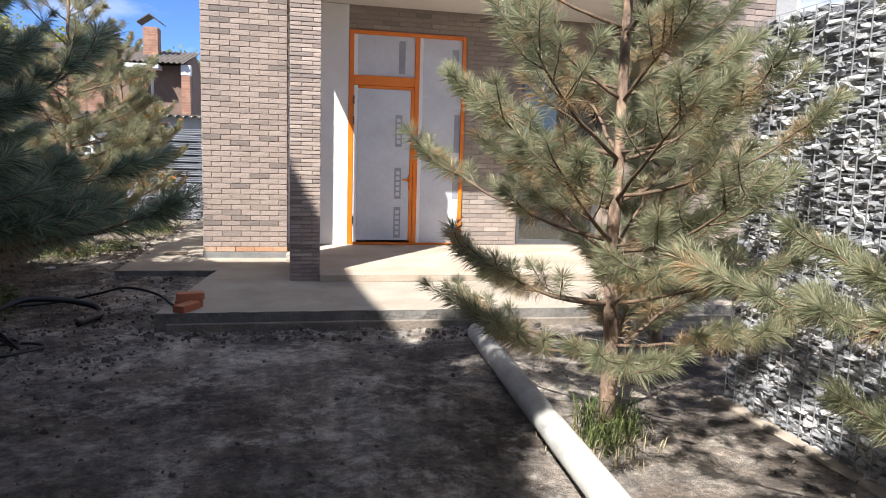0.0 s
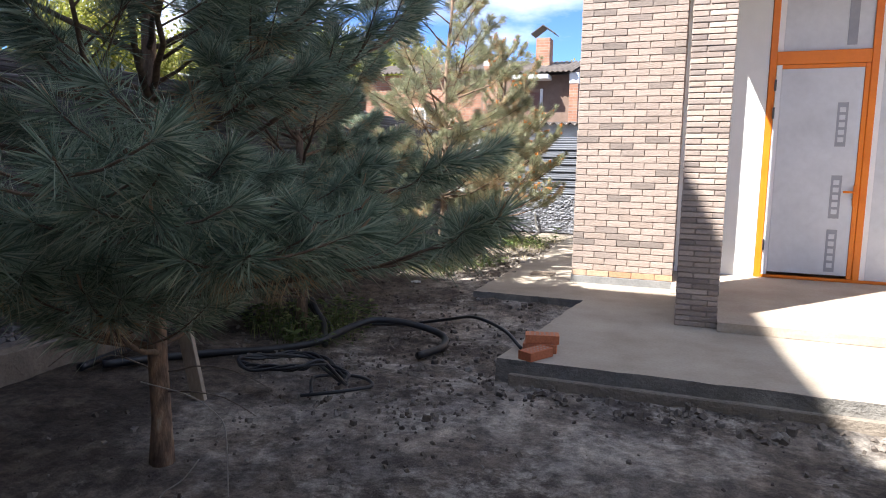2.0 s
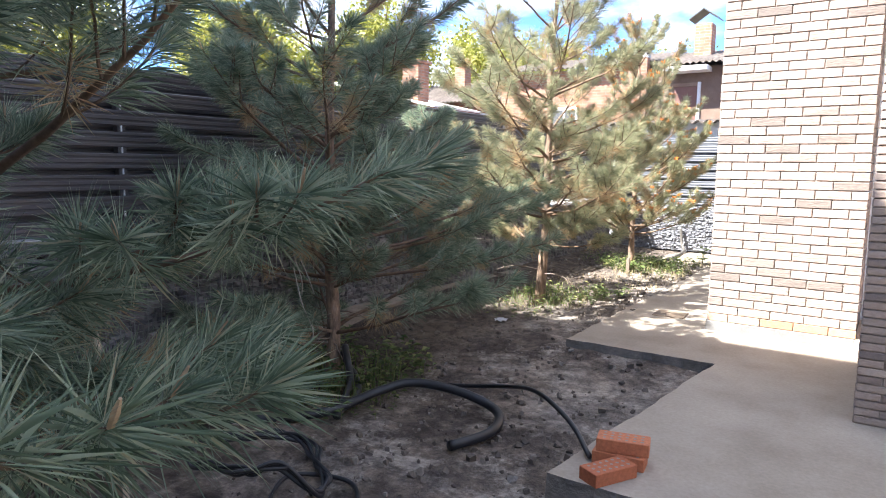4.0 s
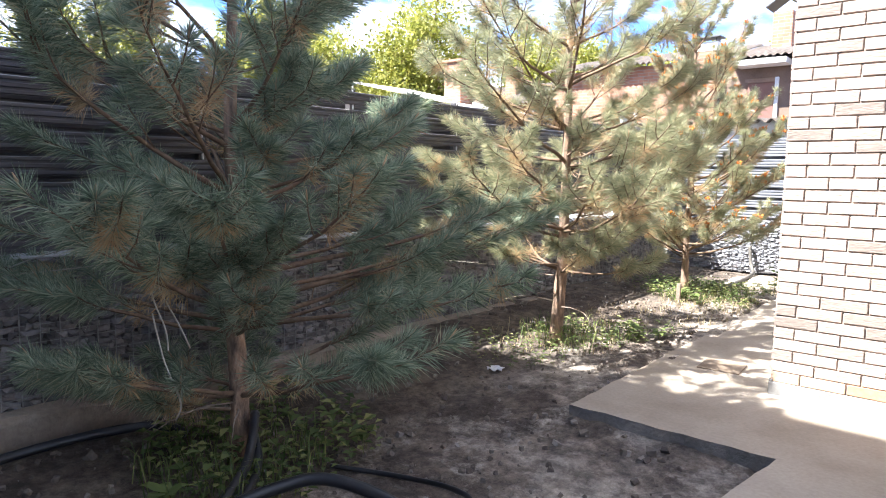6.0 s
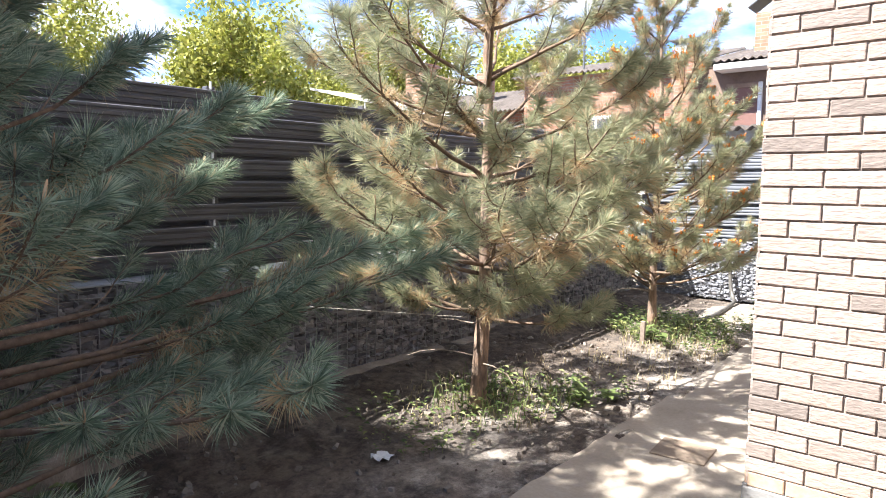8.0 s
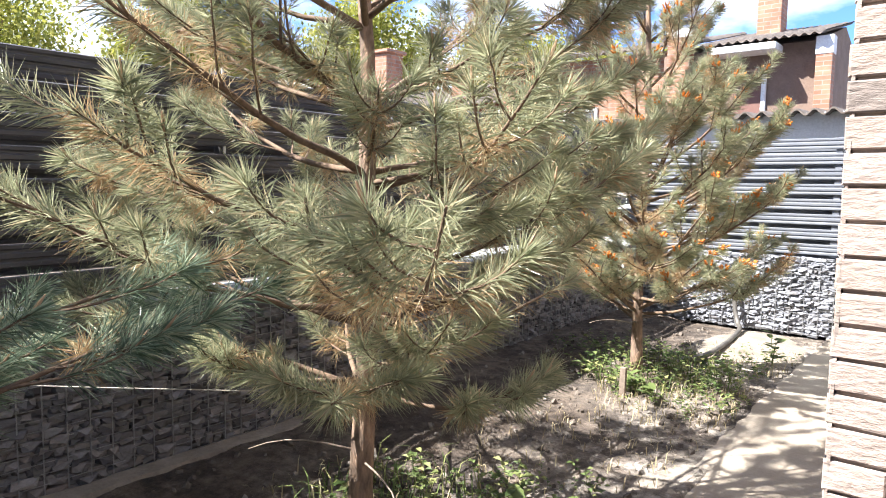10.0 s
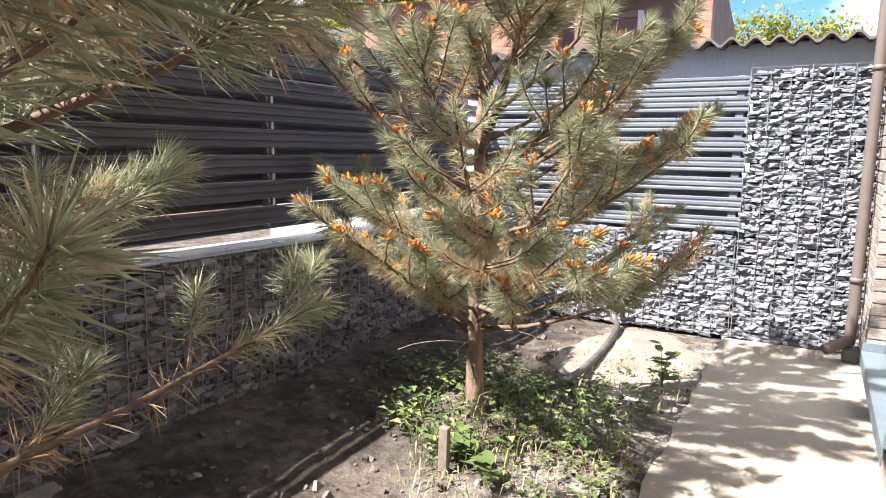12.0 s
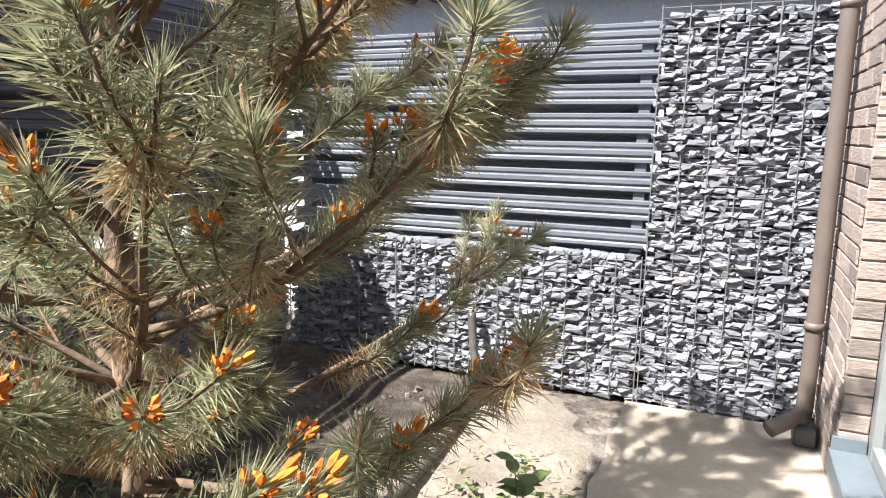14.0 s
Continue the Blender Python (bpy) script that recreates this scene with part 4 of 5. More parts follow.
def clear_path(p, room=0.42):
    """Whether a shoot tip would come too near to where people walk."""
    x, y, z = p
    line = [(0.05, 0.0), (0.0, 2.7), (-0.3, 5.5), (-0.97, 7.7), (-1.55, 9.25), (-1.75, 10.9), (-1.81, 12.1)]
    best = 9.0
    for (x0, y0), (x1, y1) in zip(line, line[1:]):
        dx, dy = x1 - x0, y1 - y0
        t = max(0, min(1, ((x - x0) * dx + (y - y0) * dy) / (dx * dx + dy * dy)))
        best = min(best, math.hypot(x - x0 - t * dx, y - y0 - t * dy))
    return best < room


def clear_end(p):
    """As above, and keeps the end gabions in the sun."""
    x, y, z = p
    s = (15.57 - y) / 0.77
    lx, ly = x + 0.48 * (z + 0.1), y + 0.616 * (z + 0.1)
    if -3.0 < lx < -2.2 and 14.2 < ly < 15.6:
        return True
    return clear_path(p) or (-2.9 < x + 0.6 * s < -1.3 and 0.1 < z - 1.25 * s < 1.5)


def zg(x, y):
    return ground_z(x, y)


pine("pine_tree", (-2.48, 4.38, zg(-2.48, 4.38)), 4.4, 2.0, 11, "dense dark blue-green young pine in the shade", M_NEEDLEB, 0.03, low=0.58, inner=2, density=0.95, clear=lambda p: clear_path(p) or p[1] > 4.9 or (p[2] > 1.4 and p[0] > -0.82 - 0.35 * (p[2] - 1.4)), nlen=0.138, gap=0.31, extra=[(0.9, -15, 1.95, 4, 25), (1.3, -34, 2.05, 4, 25), (1.55, -22, 1.75, 8, 30), (1.1, -52, 1.95, 4, 25), (1.85, -40, 1.6, 10, 30), (1.2, 10, 1.7, 6, 25), (1.0, -30, 1.72, 2, 20), (1.05, -38, 1.75, 2, 18), (1.12, -24, 1.68, 3, 16), (1.2, -44, 1.75, 2, 16)])
pine("pine_tree", (-3.40, 7.12, zg(-3.40, 7.12)), 4.0, 1.5, 12, "blue-green young pine with a bare lower trunk", M_NEEDLEB, 0.06, low=0.42, density=1.1, clear=clear_path, gap=0.34, extra=[(0.75, 97, 2.0, 6, 22), (1.05, 84, 2.3, 6, 18), (0.9, 76, 2.2, 6, 20), (1.3, 112, 1.7, 8, 30), (0.95, 66, 1.55, 6, 30), (1.6, 95, 1.6, 10, 30)])
pine("pine_tree", (-3.17, 10.14, zg(-3.17, 10.14)), 3.9, 1.62, 13, "yellowing young pine beside the concrete path", M_NEEDLE, 0.13, low=0.66, density=0.95, inner=1, nlen=0.108, clear=lambda p: clear_path(p, 0.34) or (p[1] > 10.65 and p[2] < 1.3 and p[0] > -2.9), gap=0.31, extra=[(0.75, -25, 1.5, 12, 40), (1.0, -48, 1.45, 10, 35), (1.3, -20, 1.3, 15, 45), (0.95, 28, 1.36, 15, 40), (1.25, 42, 1.3, 12, 38), (1.12, 12, 1.2, 14, 38), (0.72, 52, 1.35, 8, 32), (1.5, 58, 1.3, 14, 36), (1.75, 25, 1.15, 16, 40)])
pine("pine_tree", (-3.22, 13.27, zg(-3.22, 13.27)), 3.5, 1.4, 24, "young pine hung with orange pollen cones", M_NEEDLE, 0.13, cones=True, taper=0.7, bole=0.048, rise=12, inner=3, low=0.5, density=1.05, clear=clear_end, nlen=0.084, gap=0.31, extra=[(0.9, -15, 1.3, 18, 45), (1.25, -35, 1.2, 20, 45), (0.6, -40, 1.2, 8, 35), (1.0, -70, 1.3, 12, 40), (1.2, -6, 1.25, 25, 50), (1.55, -14, 1.1, 30, 55), (0.95, 10, 1.2, 18, 45), (1.4, -52, 1.15, 25, 50), (0.75, -62, 1.25, 10, 35), (1.7, -75, 1.0, 30, 50)])
pine("pine_tree", (1.93, 3.75, zg(1.93, 3.75)), 4.0, 1.3, 15, "sunlit young pine with yellowing lower shoots", M_NEEDLE, 0.16, low=0.48, inner=1, density=0.9, clear=clear_path)
pine("pine_tree", (3.05, 5.15, zg(3.05, 5.15)), 3.8, 0.95, 16, "young pine behind the end of the entrance gabion", M_NEEDLE, 0.12, low=0.55, density=0.8)
pine("pine_tree", (2.72, 1.72, zg(2.72, 1.72)), 3.3, 0.55, 17, "bright green young pine against the entrance gabion", M_NEEDLE, 0.05, low=0.6, density=1.2, clear=clear_path, extra=[(0.98, 150, 1.25, 6, 18), (1.05, 128, 0.9, 10, 30), (2.0, 140, 0.8, 20, 35), (0.5, 120, 0.8, 10, 25)])
pine("pine_tree", (-2.9, 1.5, zg(-2.9, 1.5)), 3.4, 1.3, 18, "dark young pine by the fence", M_NEEDLEB, 0.05, low=0.4, density=0.5, clear=clear_path)

# ---- neighbours and distance ----
nb = thing("neighbour_house", (-6.0, 22.0, -0.3), "old low brick and clay house with a grey slate roof", "house")
boxpart("wall", (-6.1, 21.0, -0.3), (-3.45, 26.0, 3.95), M_PINKCLAY, nb, "clay-rendered wall", 0.01)
gb = bmesh.new()
ends = [[gb.verts.new(Vector((x, y, z)) - nb.location) for y, z in ((20.98, 3.93), (23.5, 4.60), (26.0, 3.93))] for x in (-6.05, -3.46)]
gb.faces.new(ends[0])
gb.faces.new(ends[1][::-1])
for k in range(3):
    gb.faces.new((ends[0][k], ends[0][(k + 1) % 3], ends[1][(k + 1) % 3], ends[1][k]))
bmesh.ops.recalc_face_normals(gb, faces=gb.faces)
part("gable", gb, M_PINKCLAY, nb, "clay-rendered gable under the slate")
boxpart("wall", (-10.0, 21.2, -0.3), (-6.1, 26.0, 4.1), M_OLDBRICK, nb, "red brick wall", 0.01)
boxpart("wall", (-14.5, 22.0, -0.3), (-10.0, 26.0, 3.5), M_OLDBRICK, nb, "red brick wall", 0.01)


def slate_roof(name, x0, x1, y0, z0, y1, z1, parent, label, pitch=0.15, amp=0.025):
    bm = bmesh.new()
    o = parent.location
    n = int((x1 - x0) / pitch * 6)
    rows = []
    for k in range(2):
        for dz in (0.0, 0.02):
            rows.append([bm.verts.new((x0 + (x1 - x0) * i / n - o.x, (y0, y1)[k] - o.y, (z0, z1)[k] + dz + amp * math.sin(i / 6 * 6.283) - o.z)) for i in range(n + 1)])
    for a, b in ((0, 2), (1, 3), (0, 1), (2, 3)):
        for i in range(n):
            bm.faces.new((rows[a][i], rows[a][i + 1], rows[b][i + 1], rows[b][i]))
    bmesh.ops.recalc_face_normals(bm, faces=bm.faces)
    return part(name, bm, M_SLATE, parent, label)


slate_roof("roof", -5.3, -3.3, 20.6, 3.98, 23.5, 4.66, nb, "weathered grey corrugated slate")
slate_roof("roof", -10.2, -5.3, 20.9, 4.12, 23.5, 4.72, nb, "weathered grey corrugated slate")
slate_roof("roof", -14.8, -9.7, 21.6, 3.45, 24.0, 4.3, nb, "weathered grey corrugated slate")
boxpart("roof_fascia", (-5.05, 20.45, 3.78), (-4.0, 20.98, 3.90), M_WHITEWALL, nb, "white porch board", 0.01)
boxpart("door", (-4.88, 20.97, 1.9), (-4.32, 21.02, 3.46), M_RUST, nb, "dull red-brown door", 0.01)
boxpart("door_frame", (-4.32, 20.95, 1.9), (-4.24, 21.02, 3.56), M_WHITEWALL, nb, "", 0.01)
boxpart("door_frame", (-4.94, 20.95, 3.46), (-4.32, 21.02, 3.56), M_CLAY, nb, "", 0.01)
for x in (-8.35, -12.9, -11.2):
    y = 21.19 if x > -9.6 else 21.99
    w = boxpart("window", (x, y - 0.03, 1.9), (x + 0.8, y + 0.02, 3.1), M_WHITEWALL, nb, "white-framed old window", 0.01)
    b2 = bmesh.new()
    for a0, a1 in ((0.07, 0.37), (0.43, 0.73)):
        add_box(b2, Vector((x + a0, y - 0.036, 1.98)) - nb.location, Vector((x + a1, y - 0.031, 3.02)) - nb.location)
    part("pane", b2, M_FRAME, w, "dark pane")
ch = boxpart("chimney", (-4.77, 22.2, 4.1), (-4.34, 22.65, 5.2), M_OLDBRICK, nb, "red brick chimney", 0.01)
cb = bmesh.new()
for sx in (-1, 1):
    vs = [cb.verts.new(Vector(p) - nb.location) for p in ((-4.555, 22.1, 5.55), (-4.555, 22.75, 5.55), (-4.555 + sx * 0.36, 22.75, 5.30), (-4.555 + sx * 0.36, 22.1, 5.30))]
    vs2 = [cb.verts.new(v.co + Vector((0, 0, 0.03))) for v in vs]
    cb.faces.new(vs)
    cb.faces.new(vs2[::-1])
    for i in range(4):
        cb.faces.new((vs[i], vs[(i + 1) % 4], vs2[(i + 1) % 4], vs2[i]))
bmesh.ops.recalc_face_normals(cb, faces=cb.faces)
part("chimney_cap", cb, M_FRAME, ch, "bent sheet metal cap")
boxpart("chimney", (-3.45, 20.75, 1.8), (-3.2, 20.98, 3.95), M_OLDBRICK, nb, "red brick flue with a white top", 0.01)
boxpart("flue_top", (-3.46, 20.74, 3.66), (-3.19, 20.985, 3.96), M_WHITEWALL, nb, "whitewashed flue top", 0.01)
big = boxpart("chimney", (-5.95, 20.75, 2.4), (-5.52, 20.98, 4.22), M_OLDBRICK, nb, "orange-red brick chimney with a whitewashed top", 0.01)
for nm, lo, hi, m in (("chimney_top", (-5.96, 20.74, 4.22), (-5.51, 20.985, 4.42), M_WHITEWALL), ("chimney_cap", (-6.05, 20.66, 4.50), (-5.43, 21.05, 4.535), M_FRAME)):
    b2 = bmesh.new()
    add_box(b2, Vector(lo) - nb.location, Vector(hi) - nb.location, 0.005)
    if nm == "chimney_cap":
        for sx in (-5.94, -5.55):
            add_box(b2, Vector((sx, 20.75, 4.42)) - nb.location, Vector((sx + 0.03, 20.98, 4.5)) - nb.location)
    part(nm, b2, m, big, "whitewashed brick" if nm == "chimney_top" else "grey sheet metal cap")
boxpart("aerial_mast", (-8.41, 21.3, 4.1), (-8.37, 21.34, 6.1), M_FRAME, nb, "thin grey aerial mast", 0.004)
boxpart("chimney", (-12.6, 22.6, 3.7), (-12.2, 23.0, 4.7), M_OLDBRICK, nb, "stubby brick chimney", 0.01)

low = thing("low_shed", (-12.0, 18.6, -0.3), "low outbuilding with a pale sloping sheet roof", "shed")
hb = bmesh.new()
vs = [hb.verts.new(Vector((x, y, z + d)) - low.location) for d in (0, 0.05) for x, z in ((-14.6, 3.9), (-10.2, 2.95)) for y in (18.0, 20.4)]
for f in ((0, 1, 3, 2), (4, 6, 7, 5), (0, 2, 6, 4), (1, 5, 7, 3), (0, 4, 5, 1), (2, 3, 7, 6)):
    hb.faces.new([vs[k] for k in f])
bmesh.ops.recalc_face_normals(hb, faces=hb.faces)
part("roof", hb, M_SLAB, low, "pale grey sheet roof")
boxpart("wall", (-14.4, 18.2, -0.3), (-10.4, 20.2, 2.9), M_OLDBRICK, low, "red brick wall", 0.01)
lc = boxpart("chimney", (-11.55, 18.4, 2.9), (-11.0, 18.9, 4.2), M_OLDBRICK, low, "red brick chimney", 0.01)
b2 = bmesh.new()
add_box(b2, Vector((-11.62, 18.35, 4.2)) - low.location, Vector((-10.93, 18.95, 4.27)) - low.location, 0.01)
part("chimney_crown", b2, M_OLDBRICK, lc, "corbelled brick crown")
shed = thing("shed", (-3.0, 16.4, 0.0), "whitewashed shed with a wavy slate roof behind the end wall", "shed")
boxpart("wall", (-7.5, 16.2, -0.1), (0.5, 18.2, 2.28), M_WHITEWALL, shed, "", 0.01)
slate_roof("roof", -7.7, 0.6, 15.98, 2.26, 18.4, 2.36, shed, "brown-grey wavy slate", 0.17, 0.032)

# unseen wall, added to close the yard and hold back sky light at the entrance
rear_block = tagged(boxpart("wall_sky_block", (-4.7, -3.3, -0.3), (7.0, -3.0, 5.0), M_CLAY, bevel=0.01), "plain unseen wall added behind the entrance to close the yard and cut sky light", "wall", kind="structure")
tall = thing("tall_neighbour_house", (-8.5, -4.0, -0.2), "tall plain rendered house beyond the fence", "house")
hw = bmesh.new()
prof = [(2.7, 10.93), (2.0, 11.1), (-0.47, 11.5), (-0.96, 11.65), (-4.0, 12.1), (-12.0, 12.6)]
sides = []
for x in (-12.5, -4.75):
    low = [hw.verts.new(Vector((x, y, -0.2)) - tall.location) for y, z in prof]
    top = [hw.verts.new(Vector((x, y, z)) - tall.location) for y, z in prof]
    sides.append((low, top))
    for k in range(len(prof) - 1):
        hw.faces.new((low[k], low[k + 1], top[k + 1], top[k]))
(la, ta), (lb, tb) = sides
for k in range(len(prof) - 1):
    hw.faces.new((ta[k], ta[k + 1], tb[k + 1], tb[k]))
hw.faces.new((la[0], lb[0], tb[0], ta[0]))
hw.faces.new((la[-1], lb[-1], tb[-1], ta[-1]))
bmesh.ops.recalc_face_normals(hw, faces=hw.faces)
part("wall", hw, M_CLAY, tall, "rendered wall under a sloping roof edge")


def leaf_tree(name, base, height, spread, seed, label, count=2600, leaf=0.16, narrow=False):
    rng = np.random.default_rng(seed)
    root = thing(name, base, label, "tree", "trees beyond the yard")
    H = height
    pts = np.array([[rng.normal(0, 0.05 * k), rng.normal(0, 0.05 * k), H * 0.75 * k / 6] for k in range(7)])
    link("trunk", tube_mesh("trunk", pts, np.linspace(0.2, 0.05, 7), 8), M_BARK, root)
    limbs, centres = [], []
    for k in range(14):
        z = H * rng.uniform(0.3, 0.75)
        az, L = rng.uniform(0, 6.28), spread * rng.uniform(0.5, 1.0) * (0.5 if narrow else 1)
        ln = branch_line(rng, (0, 0, z), az, L, 25 if not narrow else 60, 60, 6)
        v, f = tube_np(ln, np.linspace(0.06, 0.015, 6), 5, False)
        limbs.append((v, np.array(f)))
        centres += [ln[3], ln[5], ln[4] + rng.normal(0, 0.3, 3)]
    tagged(link("limb_wood", mesh_np("limb_wood", *stack(limbs)), M_BARK, root, "thin dark limbs"), kind="stuff")
    C = np.array(centres)
    c = C[rng.integers(len(C), size=count)] + rng.normal(0, spread * 0.17, (count, 3)) * ([0.6, 0.6, 1.6] if narrow else [1, 1, 0.8])
    A, B = rng.normal(size=(count, 3)), rng.normal(size=(count, 3))
    A /= np.linalg.norm(A, axis=1)[:, None]
    B -= (A * B).sum(1)[:, None] * A
    B /= np.linalg.norm(B, axis=1)[:, None]
    s = leaf * rng.uniform(0.5, 1.3, count)[:, None]
    V = np.stack([c - A * s, c + B * s * 0.6, c + A * s, c - B * s * 0.6], 1).reshape(-1, 3)
    F = np.arange(count)[:, None] * 4 + np.arange(4)
    tagged(link("crown", mesh_np("crown", V, F), M_LEAF, root, "thin yellow-green spring leaves"), kind="stuff")
    return root


def shade_caster_tree(base, lumps, seed):
    """An unseen tall dense tree added to shade the entrance: (x, y, z, radius) of each clump of its crown."""
    rng = np.random.default_rng(seed)
    root = thing("shade_caster_tree", base, "tall unseen leafy tree added over the entrance to cast its shade", "tree", "trees beyond the yard")
    o = np.array(base)
    link("trunk", tube_mesh("trunk", [(0, 0, -0.1), (0.03, 0.02, 2.5), (0.1, 0.1, 5.0), (0.1, 0.2, 7.5)], [0.2, 0.16, 0.12, 0.06], 10), M_BARK, root)
    Vs = []
    for x, y, z, r in lumps:
        c = np.array([x, y, z]) - o
        link("limb", tube_mesh("limb", [(0.05, 0.06, min(4.8, c[2] - 1.5)), c * 0.5 + np.array([0, 0, c[2] * 0.33]), c], [0.06, 0.04, 0.015], 6), M_BARK, root)
        n = int(2900 * r * r + 250)
        q = rng.normal(size=(n, 3))
        q *= (r * rng.uniform(0.1, 1.0, n) ** 0.45 / np.linalg.norm(q, axis=1))[:, None] * rng.uniform(0.9, 1.12, n)[:, None]
        q = q * np.array([1, 1, 0.8]) + c
        A, B = rng.normal(size=(n, 3)), rng.normal(size=(n, 3))
        A /= np.linalg.norm(A, axis=1)[:, None]
        B -= (A * B).sum(1)[:, None] * A
        B /= np.linalg.norm(B, axis=1)[:, None]
        l = 0.085 * rng.uniform(0.6, 1.2, n)[:, None]
        Vs.append(np.stack([q - A * l, q + B * l * 0.6, q + A * l, q - B * l * 0.6], 1).reshape(-1, 3))
    V = np.concatenate(Vs)
    F = np.arange(len(V) // 4)[:, None] * 4 + np.arange(4)
    tagged(link("crown", mesh_np("crown", V, F), M_LEAF, root, "dense fresh green leaves"), kind="stuff")
    return root


# clumps set where their shadows should fall and to block sky light
shade_caster_tree((-2.9, -1.3, -0.15), [(-1.72, 1.80, 6.8, 0.36), (-1.98, 1.42, 6.75, 0.34), (-2.6, 0.95, 6.8, 0.5), (-2.16, 0.0, 6.8, 0.52), (-2.35, -0.4, 6.9, 0.55), (-2.75, -1.1, 6.9, 0.6), (-3.1, 0.2, 7.2, 0.75), (-3.7, -1.2, 7.8, 1.0), (-3.9, 1.3, 7.0, 0.8), (-3.2, -1.9, 7.2, 0.7), (-3.9, 2.4, 6.8, 0.8), (-3.5, -0.6, 8.3, 0.9)], 77)
for k, (x, y, h, sp) in enumerate([(-9.5, 30, 6.3, 2.4), (-6.0, 33, 6.8, 2.4), (-13, 27, 7.6, 2.6), (-17, 24, 8.5, 3.0), (-21, 21, 8.5, 3.0), (-14.5, 33, 7.6, 2.6), (-11, 38, 8.0, 2.6), (-24, 15, 8.5, 3.2), (-22, 27, 8.0, 3.0), (-17, 17.5, 6.4, 2.3), (-2.5, 36, 6.0, 2.2)]):
    leaf_tree("tree", (x, y, -0.3), h, sp, 60 + k, "broad tree in fresh yellow-green leaf", 20000, 0.078)
leaf_tree("poplar_tree", (-16.5, 29.0, -0.3), 9.5, 1.8, 90, "narrow poplar in thin yellow-green leaf", 2600, 0.12, True)
leaf_tree("tree", (-6.2, 41, -0.3), 9.0, 2.6, 91, "nearly bare thin spring tree", 500, 0.10)


# ---- things in the yard ----
def hose(name, pts, r, material, label, sides=9, cat="hose"):
    P = smooth_line(pts, 8)
    ob = link(name, bring(tube_mesh(name, P, r, sides), P[0]), material)
    ob.location = Vector(P[0])
    return tagged(ob, label, cat)


g0 = -0.17
# grey pipe on the soil
pv = thing("cement_pipe", (1.5, 4.4, -0.1), "long pale grey cement pipe lying on the soil", "pipe")
a, b = np.array([1.60, 5.75, -0.075]), np.array([1.42, 1.9, -0.075])
d = (b - a) / np.linalg.norm(b - a)
V1, F1 = tube_np([a, b], 0.085, 20, False)
V2, F2 = tube_np([b, a], 0.068, 20, False)
bm = bmesh.new()
for V, F in ((V1, F1), (V2, F2)):
    vs = [bm.verts.new(Vector(v) - pv.location) for v in V]
    for f in F:
        bm.faces.new([vs[i] for i in f])
bm.verts.ensure_lookup_table()
for base_a, base_b in ((0, 40 + 20), (20, 40)):
    ra, rb = [bm.verts[base_a + i] for i in range(20)], [bm.verts[base_b + i] for i in range(20)]
    for i in range(20):
        k = min(range(20), key=lambda q: (rb[q].co - ra[i].co).length)
        k2 = min(range(20), key=lambda q: (rb[q].co - ra[(i + 1) % 20].co).length)
        bm.faces.new((ra[i], ra[(i + 1) % 20], rb[k2], rb[k]))
bmesh.ops.recalc_face_normals(bm, faces=bm.faces)
part("pipe", bm, M_PIPE, pv, "", True)


def hollow_brick(at, turn):
    ob = thing("red_brick", at, "new red perforated brick lying on the concrete corner", "brick", "loose red bricks")
    ob.rotation_euler = (0, 0, radians(turn))
    bm = bmesh.new()
    add_box(bm, (-0.125, -0.06, 0), (0.125, 0.06, 0.065), 0.003)
    part("body", bm, M_RED, ob)
    hb = bmesh.new()
    for i in range(6):
        for j in range(3):
            r = bmesh.ops.create_circle(hb, cap_ends=True, segments=8, radius=0.009)
            for v in r["verts"]:
                v.co += Vector((-0.09 + i * 0.036, -0.034 + j * 0.034, 0.0658))
    part("hole", hb, M_MORTAR, ob, "dark round perforations")
    return ob


hollow_brick((-1.03, 6.66, 0.0), 8)
hollow_brick((-1.02, 6.675, 0.0665), 14)
hollow_brick((-1.02, 6.475, 0.0), 62)
hose("black_hose", [(-1.16, 6.60, 0.02), (-1.35, 6.78, 0.10), (-1.7, 7.1, 0.10), (-2.05, 7.4, -0.02), (-2.5, 7.5, -0.13), (-2.9, 7.35, -0.14)], 0.014, M_HOSE, "thin black hose arching off the concrete corner")
hose("black_pipe", [(-3.95, 5.35, -0.10), (-3.74, 5.70, -0.12), (-3.45, 5.98, -0.12), (-3.1, 6.25, -0.12), (-2.85, 6.50, -0.09), (-2.72, 6.86, -0.03), (-2.58, 7.04, 0.0), (-2.28, 7.14, -0.03), (-2.0, 7.14, -0.10), (-1.9, 6.9, -0.13), (-2.0, 6.6, -0.14)], 0.030, M_HOSE, "thick black plastic water pipe looping over the soil", 12, "pipe")
hose("black_pipe", [(-4.0, 5.2, -0.09), (-4.08, 5.7, -0.09), (-4.12, 6.2, -0.07), (-4.05, 6.6, -0.05), (-3.92, 6.9, -0.05), (-3.78, 7.0, -0.09)], 0.028, M_HOSE, "black plastic pipe along the curb", 12, "pipe")
hose("black_pipe", [(-2.80, 6.52, -0.12), (-2.92, 6.72, -0.10), (-3.05, 6.92, -0.05), (-3.22, 7.08, 0.02), (-3.33, 7.17, 0.10)], 0.026, M_HOSE, "black pipe rising at the foot of the pine", 12, "pipe")
hose("black_pipe", [(-2.86, 6.66, -0.12), (-2.93, 6.86, -0.10), (-3.08, 7.02, -0.06), (-3.26, 7.12, -0.01), (-3.35, 7.16, 0.05)], 0.022, M_HOSE, "black pipe rising at the foot of the pine", 12, "pipe")
coil = []
